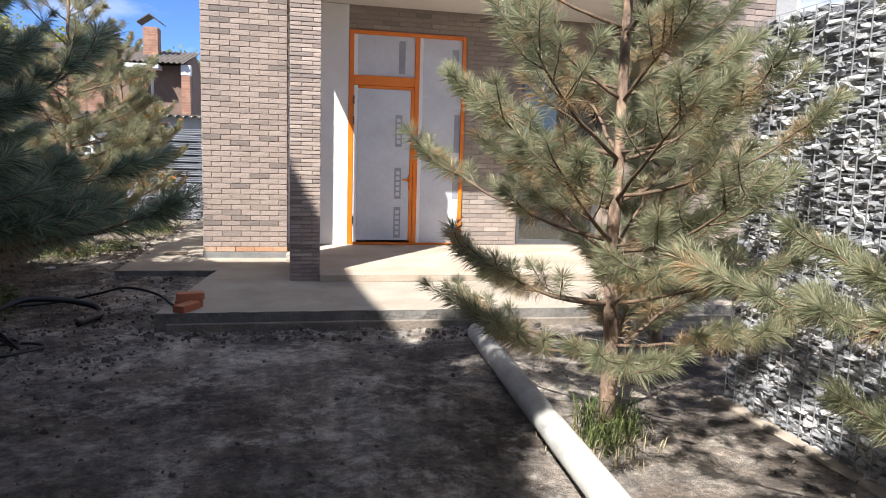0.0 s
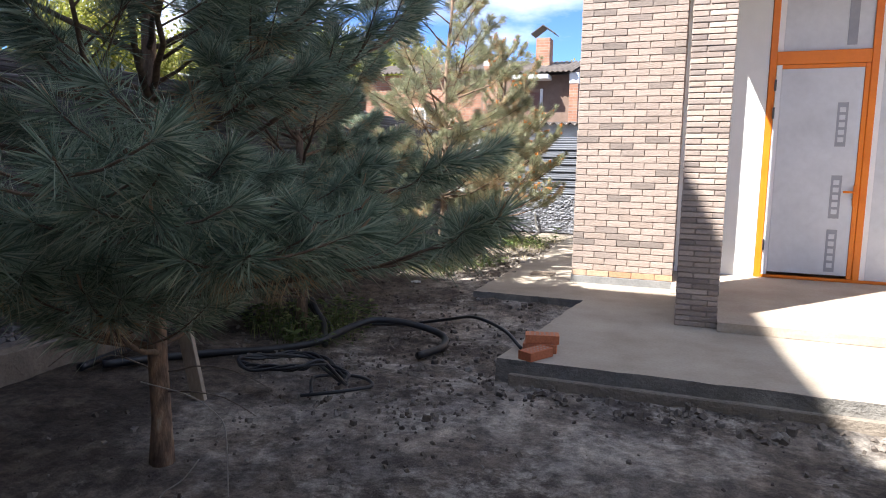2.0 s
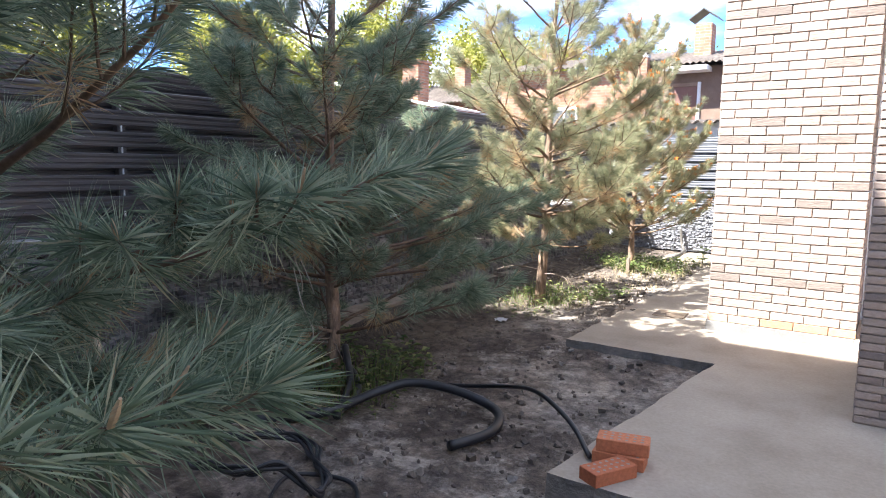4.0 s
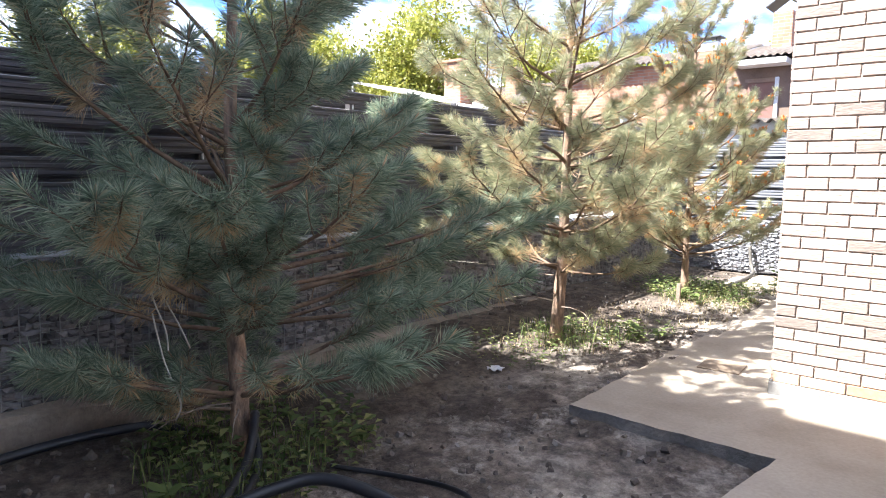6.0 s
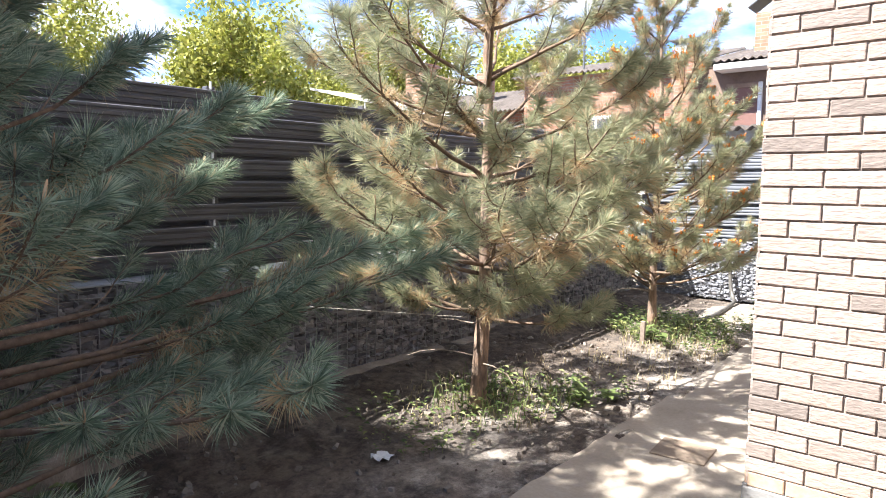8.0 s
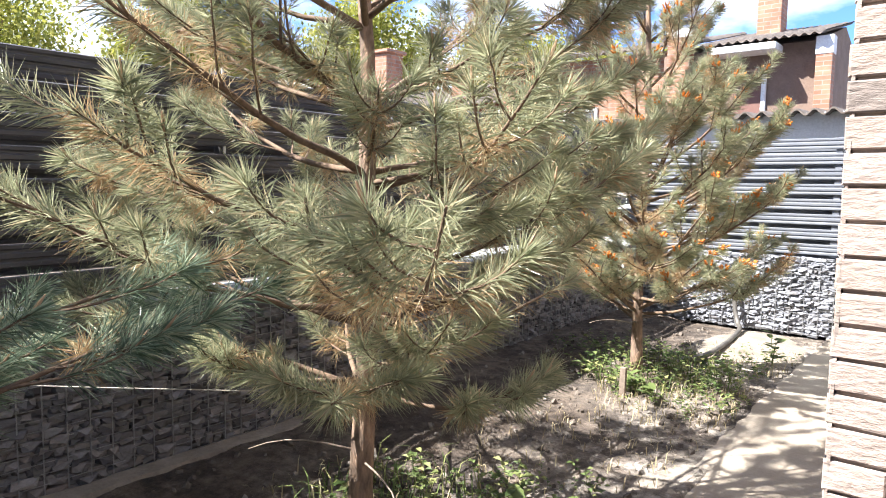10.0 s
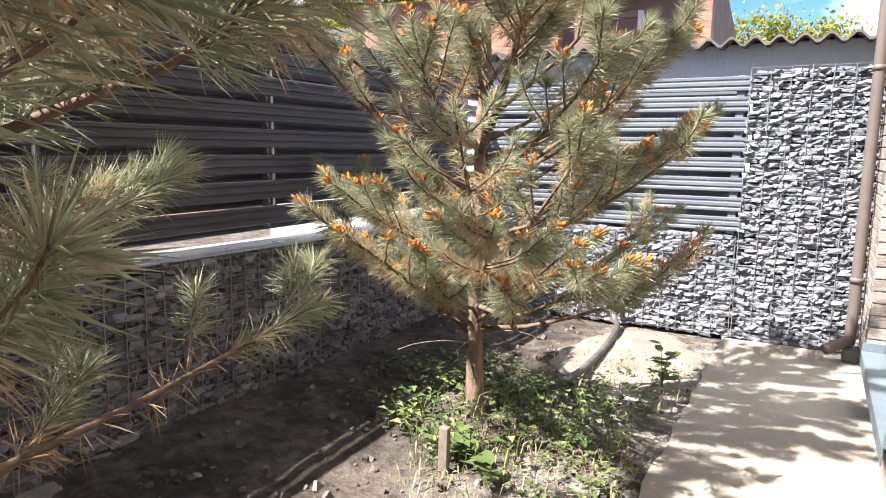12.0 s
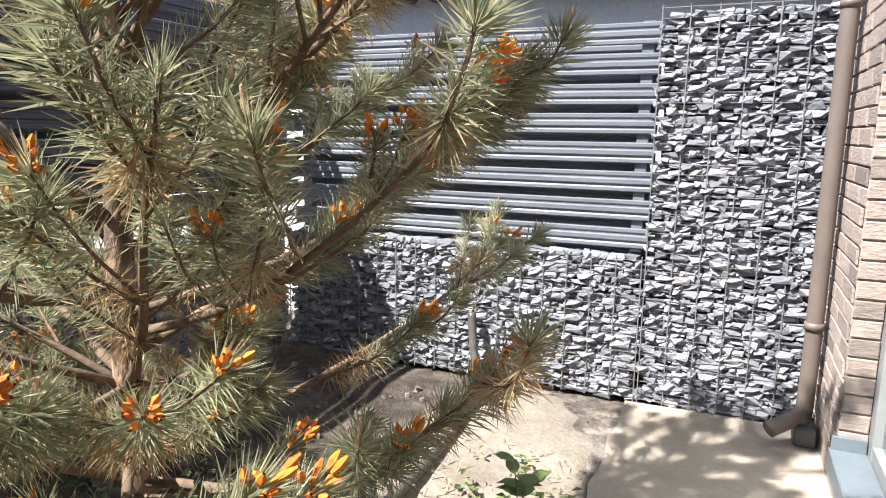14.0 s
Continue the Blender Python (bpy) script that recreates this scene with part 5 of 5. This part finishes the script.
for k in range(60):
    a_ = k * 0.42
    coil.append((-2.58 + (0.36 + 0.05 * math.sin(k * 1.7)) * math.cos(a_), 5.72 + (0.30 + 0.05 * math.cos(k * 1.3)) * math.sin(a_), -0.13 + 0.012 * (k % 15) + 0.03 * math.sin(k * 0.9) ** 2))
hose("hose_coil", coil, 0.011, M_HOSE, "loose coil of thin black hose on the soil", 7)
hose("black_hose", [(-2.35, 5.45, -0.14), (-2.1, 5.6, -0.12), (-2.0, 5.8, -0.13), (-2.2, 5.95, -0.14), (-2.45, 5.8, -0.13), (-2.3, 5.5, -0.14)], 0.012, M_HOSE, "loop of thin black hose on the soil")
hose("drain_hose", [(-3.10, 15.50, 0.40), (-3.07, 15.46, 0.20), (-3.02, 15.40, 0.07), (-2.96, 15.25, 0.045), (-2.91, 14.84, 0.04), (-2.89, 14.4, 0.035), (-2.92, 14.0, 0.02), (-3.05, 13.7, 0.01)], 0.024, M_DHOSE, "dusty dark grey drain hose from the end wall", 12)
hose("string", [(-4.36, 5.9, 0.86), (-3.9, 6.6, 0.93), (-3.52, 7.05, 1.05)], 0.003, M_ROPE, "pale string tied to a pine branch", 5, "string")
hose("string", [(-3.2, 6.55, 0.78), (-3.16, 6.58, 0.55), (-3.1, 6.62, 0.36), (-3.15, 6.62, 0.26)], 0.004, M_ROPE, "pale string hanging from a pine", 5, "string")
hose("string", [(-3.2, 6.56, 0.97), (-3.19, 6.55, 0.86), (-3.18, 6.60, 0.70), (-3.2, 6.62, 0.59)], 0.004, M_ROPE, "pale string hanging from a pine", 5, "string")
hose("string", [(-3.2, 6.56, 0.97), (-3.21, 6.61, 0.85), (-3.2, 6.68, 0.70), (-3.2, 6.73, 0.58)], 0.004, M_ROPE, "pale string hanging from a pine", 5, "string")
hose("string_ring", [(-3.3 + 0.03 * math.sin(k), 6.53 + 0.045 * math.cos(k * 0.7), 1.15 + 0.055 * math.sin(k * 0.7)) for k in range(20)], 0.003, M_ROPE, "small ring of pale string tied on a pine branch", 5, "string")
hose("string", [(-4.3, 6.12, 0.81), (-3.9, 6.25, 0.98), (-3.5, 6.45, 1.10), (-3.3, 6.5, 1.12)], 0.003, M_ROPE, "pale string tied to a pine branch", 5, "string")
hose("string", [(-3.17, 10.0, 0.62), (-3.6, 9.3, 0.72), (-4.2, 8.4, 0.84), (-4.38, 8.0, 0.86)], 0.0022, M_ROPE, "pale string from the pine to the wire grid", 5, "string")
hose("string", [(-2.22, 4.0, 0.42), (-2.05, 4.1, 0.35), (-1.97, 4.17, 0.26), (-1.93, 4.19, 0.18), (-1.93, 4.20, 0.0), (-1.93, 4.2, -0.15)], 0.003, M_ROPE, "thin pale string hanging to the soil", 5, "string")
hose("string", [(-2.02, 4.12, 0.05), (-2.08, 4.08, -0.04), (-2.15, 4.02, -0.10), (-2.12, 4.0, -0.15), (-2.05, 4.02, -0.15)], 0.003, M_ROPE, "thin pale string curled on the soil", 5, "string")
for x, y, tx_, ty_, h in ((-2.96, 5.21, -0.18, -0.04, 1.27), (-3.04, 12.60, 0.02, 0.0, 0.30)):
    st = thing("stake", (x, y, -0.2), "weathered wooden stake driven into the soil", "stake")
    bm = bmesh.new()
    ww = 0.055 if h > 0.5 else 0.022
    add_box(bm, (-ww, -0.016, 0), (ww, 0.016, h + 0.1), 0.003)
    bmesh.ops.transform(bm, matrix=Matrix.Shear('XY', 4, (tx_, ty_)), verts=bm.verts)
    part("post", bm, M_DRYWOOD if h > 0.5 else M_DEADTWIG, st)
hx = thing("hatch", (-1.78, 10.22, 0.0), "flat rusty metal hatch lid on the concrete path", "hatch")
hx.rotation_euler = (0, 0, radians(4))
bm = bmesh.new()
add_box(bm, (-0.15, -0.14, 0.0), (0.15, 0.14, 0.012), 0.004)
part("lid", bm, M_HATCH, hx)
lt = thing("paper_scrap", (-3.08, 9.1, zg(-3.08, 9.1) + 0.012), "crumpled white paper scrap on the soil", "litter")
bm = bmesh.new()
bmesh.ops.create_grid(bm, x_segments=4, y_segments=4, size=0.05)
for v in bm.verts:
    v.co.z += random.uniform(0, 0.03)
    v.co.x *= random.uniform(0.6, 1.3)
bmesh.ops.solidify(bm, geom=bm.faces, thickness=0.001)
part("sheet", bm, M_PAPER, lt)


# clods and rubble
def scatter_stones(name, spots, label, material, seed, cat="rubble"):
    rng = np.random.default_rng(seed)
    sets = []
    for x0, x1, y0, y1, n, s0, s1 in spots:
        for _ in range(n):
            x, y = rng.uniform(x0, x1), rng.uniform(y0, y1)
            if (x > -1.3 and y > 6.3) or (x > -2.25 and y > 8.7) or x < FX + 0.2:
                continue
            s = rng.uniform(s0, s1) * rng.uniform(0.4, 1)
            m = Matrix.LocRotScale((x, y, ground_z(x, y) + s * 0.18), Euler(rng.uniform(0, 6.28, 3)), (s, s * rng.uniform(0.6, 1), s * rng.uniform(0.5, 0.8)))
            v, f = STONES[int(rng.integers(14))]
            mm = np.array(m)
            sets.append((v @ mm[:3, :3].T + mm[:3, 3], f))
    ob = link(name, mesh_np(name, *stack(sets)), material)
    return tagged(ob, label, cat, kind="stuff")


scatter_stones("soil_clods", [(-3.4, 3.0, 2.0, 6.4, 800, 0.008, 0.035), (-2.4, -1.25, 5.2, 8.7, 260, 0.012, 0.06), (-4.2, -2.2, 6.0, 15.3, 1300, 0.01, 0.05), (-1.2, 2.4, 5.9, 6.35, 260, 0.02, 0.07), (-2.6, -1.1, 4.6, 7.2, 260, 0.010, 0.04)], "scattered clods and small rubble on the soil", M_CLOD, 31)


def sand_patch(x, y, rx, ry, seed):
    """A low, thin spread of pale sand with a ragged rim."""
    rng = np.random.default_rng(seed)
    bm = bmesh.new()
    ring0, n = [bm.verts.new((x, y, ground_z(x, y) + 0.03))], 40
    rim = 1 + 0.12 * np.sin(np.arange(n) * 6.283 / n * 3 + seed) + rng.uniform(-0.08, 0.08, n)
    rings = []
    for k in range(1, 9):
        q = k / 8
        row = []
        for i in range(n):
            a = 6.283 * i / n
            px, py = x + rx * rim[i] * q * math.cos(a), y + ry * rim[i] * q * math.sin(a)
            px, py = min(px, -2.235), min(py, 15.56)
            row.append(bm.verts.new((px, py, ground_z(px, py) + 0.03 * (1 - q ** 2) - (0.02 if k == 8 else 0) + rng.uniform(-0.004, 0.005))))
        rings.append(row)
    for i in range(n):
        bm.faces.new((ring0[0], rings[0][i], rings[0][(i + 1) % n]))
    for a, b in zip(rings, rings[1:]):
        for i in range(n):
            bm.faces.new((a[i], b[i], b[(i + 1) % n], a[(i + 1) % n]))
    bmesh.ops.remove_doubles(bm, verts=bm.verts, dist=0.0005)
    bmesh.ops.recalc_face_normals(bm, faces=bm.faces)
    return tagged(part("sand", bm, M_SAND, None, "", True), "thin spread of pale sandy soil by the end gabion", "sand", kind="stuff")


sand_patch(-2.72, 14.78, 0.52, 0.78, 3)


# weeds
def weeds(name, spots, label, material, seed, blade=False):
    rng = np.random.default_rng(seed)
    V, F, b = [], [], 0
    for x, y, r, n, h in spots:
        for _ in range(n):
            a, q = rng.uniform(0, 6.28), r * math.sqrt(rng.uniform())
            px, py = x + q * math.cos(a), y + q * math.sin(a)
            if px > -2.27 and py > 8.6:
                continue
            p = np.array([px, py, ground_z(px, py) - 0.005])
            az, L = rng.uniform(0, 6.28), h * rng.uniform(0.4, 1.1)
            d = np.array([math.cos(az), math.sin(az), 0])
            s = np.array([-d[1], d[0], 0])
            if blade:
                w = 0.003
                pts = [p - s * w, p + s * w, p + d * L * 0.25 + (0, 0, L * 0.7) + s * w, p + d * L * 0.25 + np.array([0, 0, L * 0.7]) - s * w, p + d * L * 0.65 + np.array([0, 0, L * 0.8])]
                V += pts
                F += [[b, b + 1, b + 2], [b, b + 2, b + 3], [b + 3, b + 2, b + 4]]
                b += 5
            else:
                for k in range(4):
                    az2 = az + k * 1.7
                    d2 = np.array([math.cos(az2), math.sin(az2), 0])
                    s2 = np.array([-d2[1], d2[0], 0])
                    zz = L * (0.35 + 0.2 * k)
                    c = p + np.array([0, 0, zz])
                    ll, w = L * rng.uniform(0.3, 0.55), L * rng.uniform(0.09, 0.18)
                    V += [c, c + d2 * ll * 0.5 + s2 * w + np.array([0, 0, ll * 0.25]), c + d2 * ll + np.array([0, 0, ll * 0.1]), c + d2 * ll * 0.5 - s2 * w + np.array([0, 0, ll * 0.25])]
                    F += [[b, b + 1, b + 2], [b, b + 2, b + 3]]
                    b += 4
                V += [p - s * 0.0015, p + s * 0.0015, p + np.array([0, 0, L])]
                F += [[b, b + 1, b + 2]]
                b += 3
    return tagged(link(name, mesh_np(name, np.array(V), np.array(F)), material), label, "plants", kind="stuff")


weeds("weeds", [(-3.1, 13.3, 0.65, 125, 0.15), (-2.75, 13.6, 0.45, 55, 0.13), (-2.75, 12.8, 0.5, 70, 0.12), (-2.5, 14.5, 0.3, 18, 0.10), (-3.0, 10.45, 0.5, 90, 0.14), (-2.75, 10.9, 0.35, 40, 0.09), (-3.4, 7.3, 0.65, 150, 0.2), (-3.0, 6.8, 0.4, 60, 0.13), (-3.6, 13.6, 0.6, 90, 0.12), (-3.2, 9.6, 0.5, 70, 0.10), (-2.5, 13.0, 0.3, 35, 0.09)], "leafy green weeds round the pine trunks", M_WEED, 41)
weeds("grass_tufts", [(1.88, 3.62, 0.22, 170, 0.28), (1.75, 3.45, 0.15, 70, 0.2), (-3.3, 7.0, 0.5, 260, 0.28), (-3.1, 10.3, 0.5, 200, 0.22), (-3.0, 13.2, 0.6, 260, 0.2)], "green grass tufts at the trunks", M_WEED, 42, True)
weeds("dead_grass", [(-2.7, 12.8, 0.6, 420, 0.10), (-2.6, 14.2, 0.6, 380, 0.09), (-2.8, 11.5, 0.8, 260, 0.08), (1.8, 3.5, 0.4, 160, 0.12), (-3.2, 10.2, 0.6, 200, 0.1)], "dry straw and fallen needles on the soil", M_STRAW, 43, True)



def seedling(at, height, stems, leaf, seed, label):
    """A broad-leaved plant: thin stems, each with oval pointed leaves."""
    rng = np.random.default_rng(seed)
    root = thing("broadleaf_plant", at, label, "plant", "broad-leaved plants")
    for k in range(stems):
        az = rng.uniform(0, 6.283)
        h = height * rng.uniform(0.7, 1.0)
        out = rng.uniform(0.05, 0.22) * h
        pts = [np.array([math.cos(az) * out * q * q, math.sin(az) * out * q * q, h * q - 0.01]) for q in (0, 0.35, 0.7, 1.0)]
        link("stem", tube_mesh("stem", pts, [0.003, 0.0026, 0.002, 0.0015], 5), M_WEED, root)
        for q in np.linspace(0.35, 1.0, 5):
            c = pts[0] * (1 - q) + pts[3] * q
            a = rng.uniform(0, 6.283)
            d = np.array([math.cos(a), math.sin(a), rng.uniform(0.0, 0.5)])
            d /= np.linalg.norm(d)
            sd = np.cross(d, (0, 0, 1))
            sd /= np.linalg.norm(sd)
            L = leaf * rng.uniform(0.7, 1.15)
            mid = [c + d * L * t for t in (0.12, 0.4, 0.7)]
            V = [c] + [m + s_ * sd * L * w + np.array([0, 0, 0.02 * L]) for m, w in zip(mid, (0.16, 0.28, 0.2)) for s_ in (-1, 1)] + [c + d * L - np.array([0, 0, 0.15 * L])] + mid
            F = [[0, 1, 8], [0, 8, 2], [1, 3, 9], [1, 9, 8], [8, 9, 4], [8, 4, 2], [3, 5, 10], [3, 10, 9], [9, 10, 6], [9, 6, 4], [5, 7, 10], [10, 7, 6]]
            link("leaf", mesh_np("leaf", np.array(V), np.array(F)), M_WEED, root)
    return root


for x, y, h, n, lf, sd_ in ((-2.40, 14.15, 0.32, 3, 0.11, 1), (-3.11, 6.52, 0.14, 2, 0.13, 2), (-3.03, 12.72, 0.16, 3, 0.10, 3), (-2.83, 12.62, 0.12, 2, 0.09, 4), (-2.62, 10.62, 0.16, 3, 0.12, 5), (-2.5, 10.75, 0.13, 2, 0.11, 6)):
    seedling((x, y, zg(x, y)), h, n, lf, sd_, "fresh green broad-leaved seedling growing in the soil")

# ---- facing bricks, last ----
BL, BH, BT, JT = 0.252, 0.067, 0.009, 0.008


def brick_arrays(w, seed, bh=BH):
    """A brick slip w wide with a chamfered, slightly uneven face that looks to -y."""
    rng = np.random.default_rng(seed)
    c, h, y = 0.003, bh, -BT
    v = np.array([[0, 0, 0], [w, 0, 0], [w, 0, h], [0, 0, h], [0, y + c, 0], [w, y + c, 0], [w, y + c, h], [0, y + c, h], [c, y, c], [w - c, y, c], [w - c, y, h - c], [c, y, h - c]], float)
    v[4:, :] += rng.uniform(-0.0016, 0.0016, (8, 3))
    f = np.array([[0, 1, 5, 4], [1, 2, 6, 5], [2, 3, 7, 6], [3, 0, 4, 7], [4, 5, 9, 8], [5, 6, 10, 9], [6, 7, 11, 10], [7, 4, 8, 11], [8, 9, 10, 11]])
    return v, f


BRICK_CACHE = {}


def brick_mesh(w, seed, material, bh=BH):
    key = (round(w, 3), seed, material.name, bh)
    if key not in BRICK_CACHE:
        me = mesh_np("brick", *brick_arrays(w, seed, bh))
        me.materials.append(material)
        BRICK_CACHE[key] = me
    return BRICK_CACHE[key]


def brick_face(parent, origin, u, length, z0, z1, mats, near=None, seed=0, skip=(), shift=0.0, limit=300, bh=BH):
    """Running-bond slips on a wall face. u: the way along it, seen from outside from left to right."""
    rng = np.random.default_rng(seed)
    u = Vector(u).normalized()
    inward = Vector((-u.y, u.x, 0))
    rot = Matrix((u, inward, Vector((0, 0, 1)))).transposed().to_4x4()
    o = Vector(origin)
    base_inv = parent.matrix_basis.inverted() if parent.type != 'EMPTY' else Matrix.Translation(-parent.location)
    sets, count = [], 0
    r, z = 0, z0
    while z + bh <= z1 + 0.002:
        a = -((0.0, 0.5)[r % 2] + shift) * (BL + JT) + rng.uniform(-0.004, 0.004)
        while a < length - 0.01:
            a0, a1 = max(a, 0.0), min(a + BL, length)
            if a1 - a0 > 0.03 and not any(s0 < (a0 + a1) / 2 < s1 and t0 < z + bh / 2 < t1 for s0, s1, t0, t1 in skip):
                for s0, s1, t0, t1 in skip:
                    if t0 < z + bh / 2 < t1:
                        if a0 < s0 < a1:
                            a1 = s0
                        if a0 < s1 < a1:
                            a0 = s1
                w = round(a1 - a0, 2)
                k = int(rng.integers(5))
                p = o + u * (a0 + (a1 - a0 - w) / 2) + Vector((0, 0, z))
                m = base_inv @ Matrix.Translation(p - inward * rng.uniform(0, 0.003)) @ rot
                if near and count < limit and near[0] < a0 < near[1] and near[2] < z < near[3]:
                    ob = new("brick", brick_mesh(w, k, mats[0], bh))
                    ob.parent, ob.matrix_basis = parent, m
                    count += 1
                else:
                    v, f = brick_arrays(w, k, bh)
                    mm = np.array(m)
                    sets.append((v @ mm[:3, :3].T + mm[:3, 3], f))
            a += BL + JT
        z += bh + JT
        r += 1
    if sets:
        tagged(link("bricks", mesh_np("bricks", *stack(sets)), mats[1], parent), kind="stuff")


PALE, DARK = (M_BRICK, M_BRICK_J), (M_DBRICK, M_DBRICK_J)
# plinth strips of the corner
plw = boxpart("plinth", (-1.352, 9.795, -0.02), (-0.20, 9.82, 0.085), M_PLINTH, wall_wing, "grey cement plinth", 0.004)
brick_face(wall_wing, (-1.345, 9.82, 0), (1, 0, 0), 1.15, 0.088, 0.157, (M_BUFF, M_BUFF), near=(-1, 2, 0, 1), seed=70, shift=0.3)
boxpart("plinth", (-1.352, 9.80, -0.02), (-1.33, 13.1, 0.10), M_PLINTH, wall_side, "grey cement plinth", 0.004)
brick_face(wall_wing, (-1.345, 9.82, 0), (1, 0, 0), 1.15, 0.16, WALL_TOP, PALE, near=(-1, 2, 0.1, 3.6), seed=71, shift=0.0)
brick_face(wall_side, (-1.33, 15.6, 0), (0, -1, 0), 5.79, 0.11, WALL_TOP, PALE, near=(0.0, 2.6, 0.1, 2.6), seed=72, skip=[(15.6 - WIN_S[1], 15.6 - WIN_S[0], WIN_S[2], WIN_S[3])])
brick_face(wall_side, (-1.339, 14.90, 0), (1, 0, 0), 0.10, 0.22, 2.88, PALE, near=(-1, 1, 0, 3), seed=82)
brick_face(wall_ret, (-0.21, 9.82, 0), (0, 1, 0), 0.88, 0.16, SOFFIT, PALE, seed=73)
brick_face(wall_porch, (2.60, 10.72, 0), (1, 0, 0), 0.92, 0.09, 3.44, DARK, near=(-1, 2, 0, 3.4), seed=74)
brick_face(wall_porch, (-0.2, 10.72, 0), (1, 0, 0), 5.45, 3.45, SOFFIT - 0.01, DARK, near=(0, 4, 3.4, 3.8), seed=75)
brick_face(wall_pier, (5.27, 8.02, 0), (1, 0, 0), 0.81, 0.02, WALL_TOP, PALE, near=(-1, 2, 0.0, 3.8), seed=76)
brick_face(wall_pier, (5.27, 10.72, 0), (0, -1, 0), 2.7, 0.09, SOFFIT, DARK, seed=77)
# the column is clad in darker and paler slips on all sides
cx0, cx1, cy0, cy1 = -0.105, 0.225, 7.985, 9.50
CM = (M_CBRICK, M_CBRICK_J)
brick_face(column, (cx0 - 0.007, cy0, 0), (1, 0, 0), 0.344, 0.004, 5.29, CM, bh=0.040, near=(-1, 2, 0, 3.8), seed=78)
brick_face(column, (cx1, cy0 - 0.007, 0), (0, 1, 0), 1.529, 0.004, SOFFIT - 0.005, CM, bh=0.040, near=(-1, 2, 0, 3.8), seed=79)
brick_face(column, (cx0, cy1 + 0.007, 0), (0, -1, 0), 1.529, 0.004, SOFFIT - 0.005, CM, bh=0.040, near=(-1, 2, 0, 3.8), seed=80)
brick_face(column, (cx1 + 0.007, cy1, 0), (-1, 0, 0), 0.344, 0.004, SOFFIT - 0.005, CM, bh=0.040, seed=81)
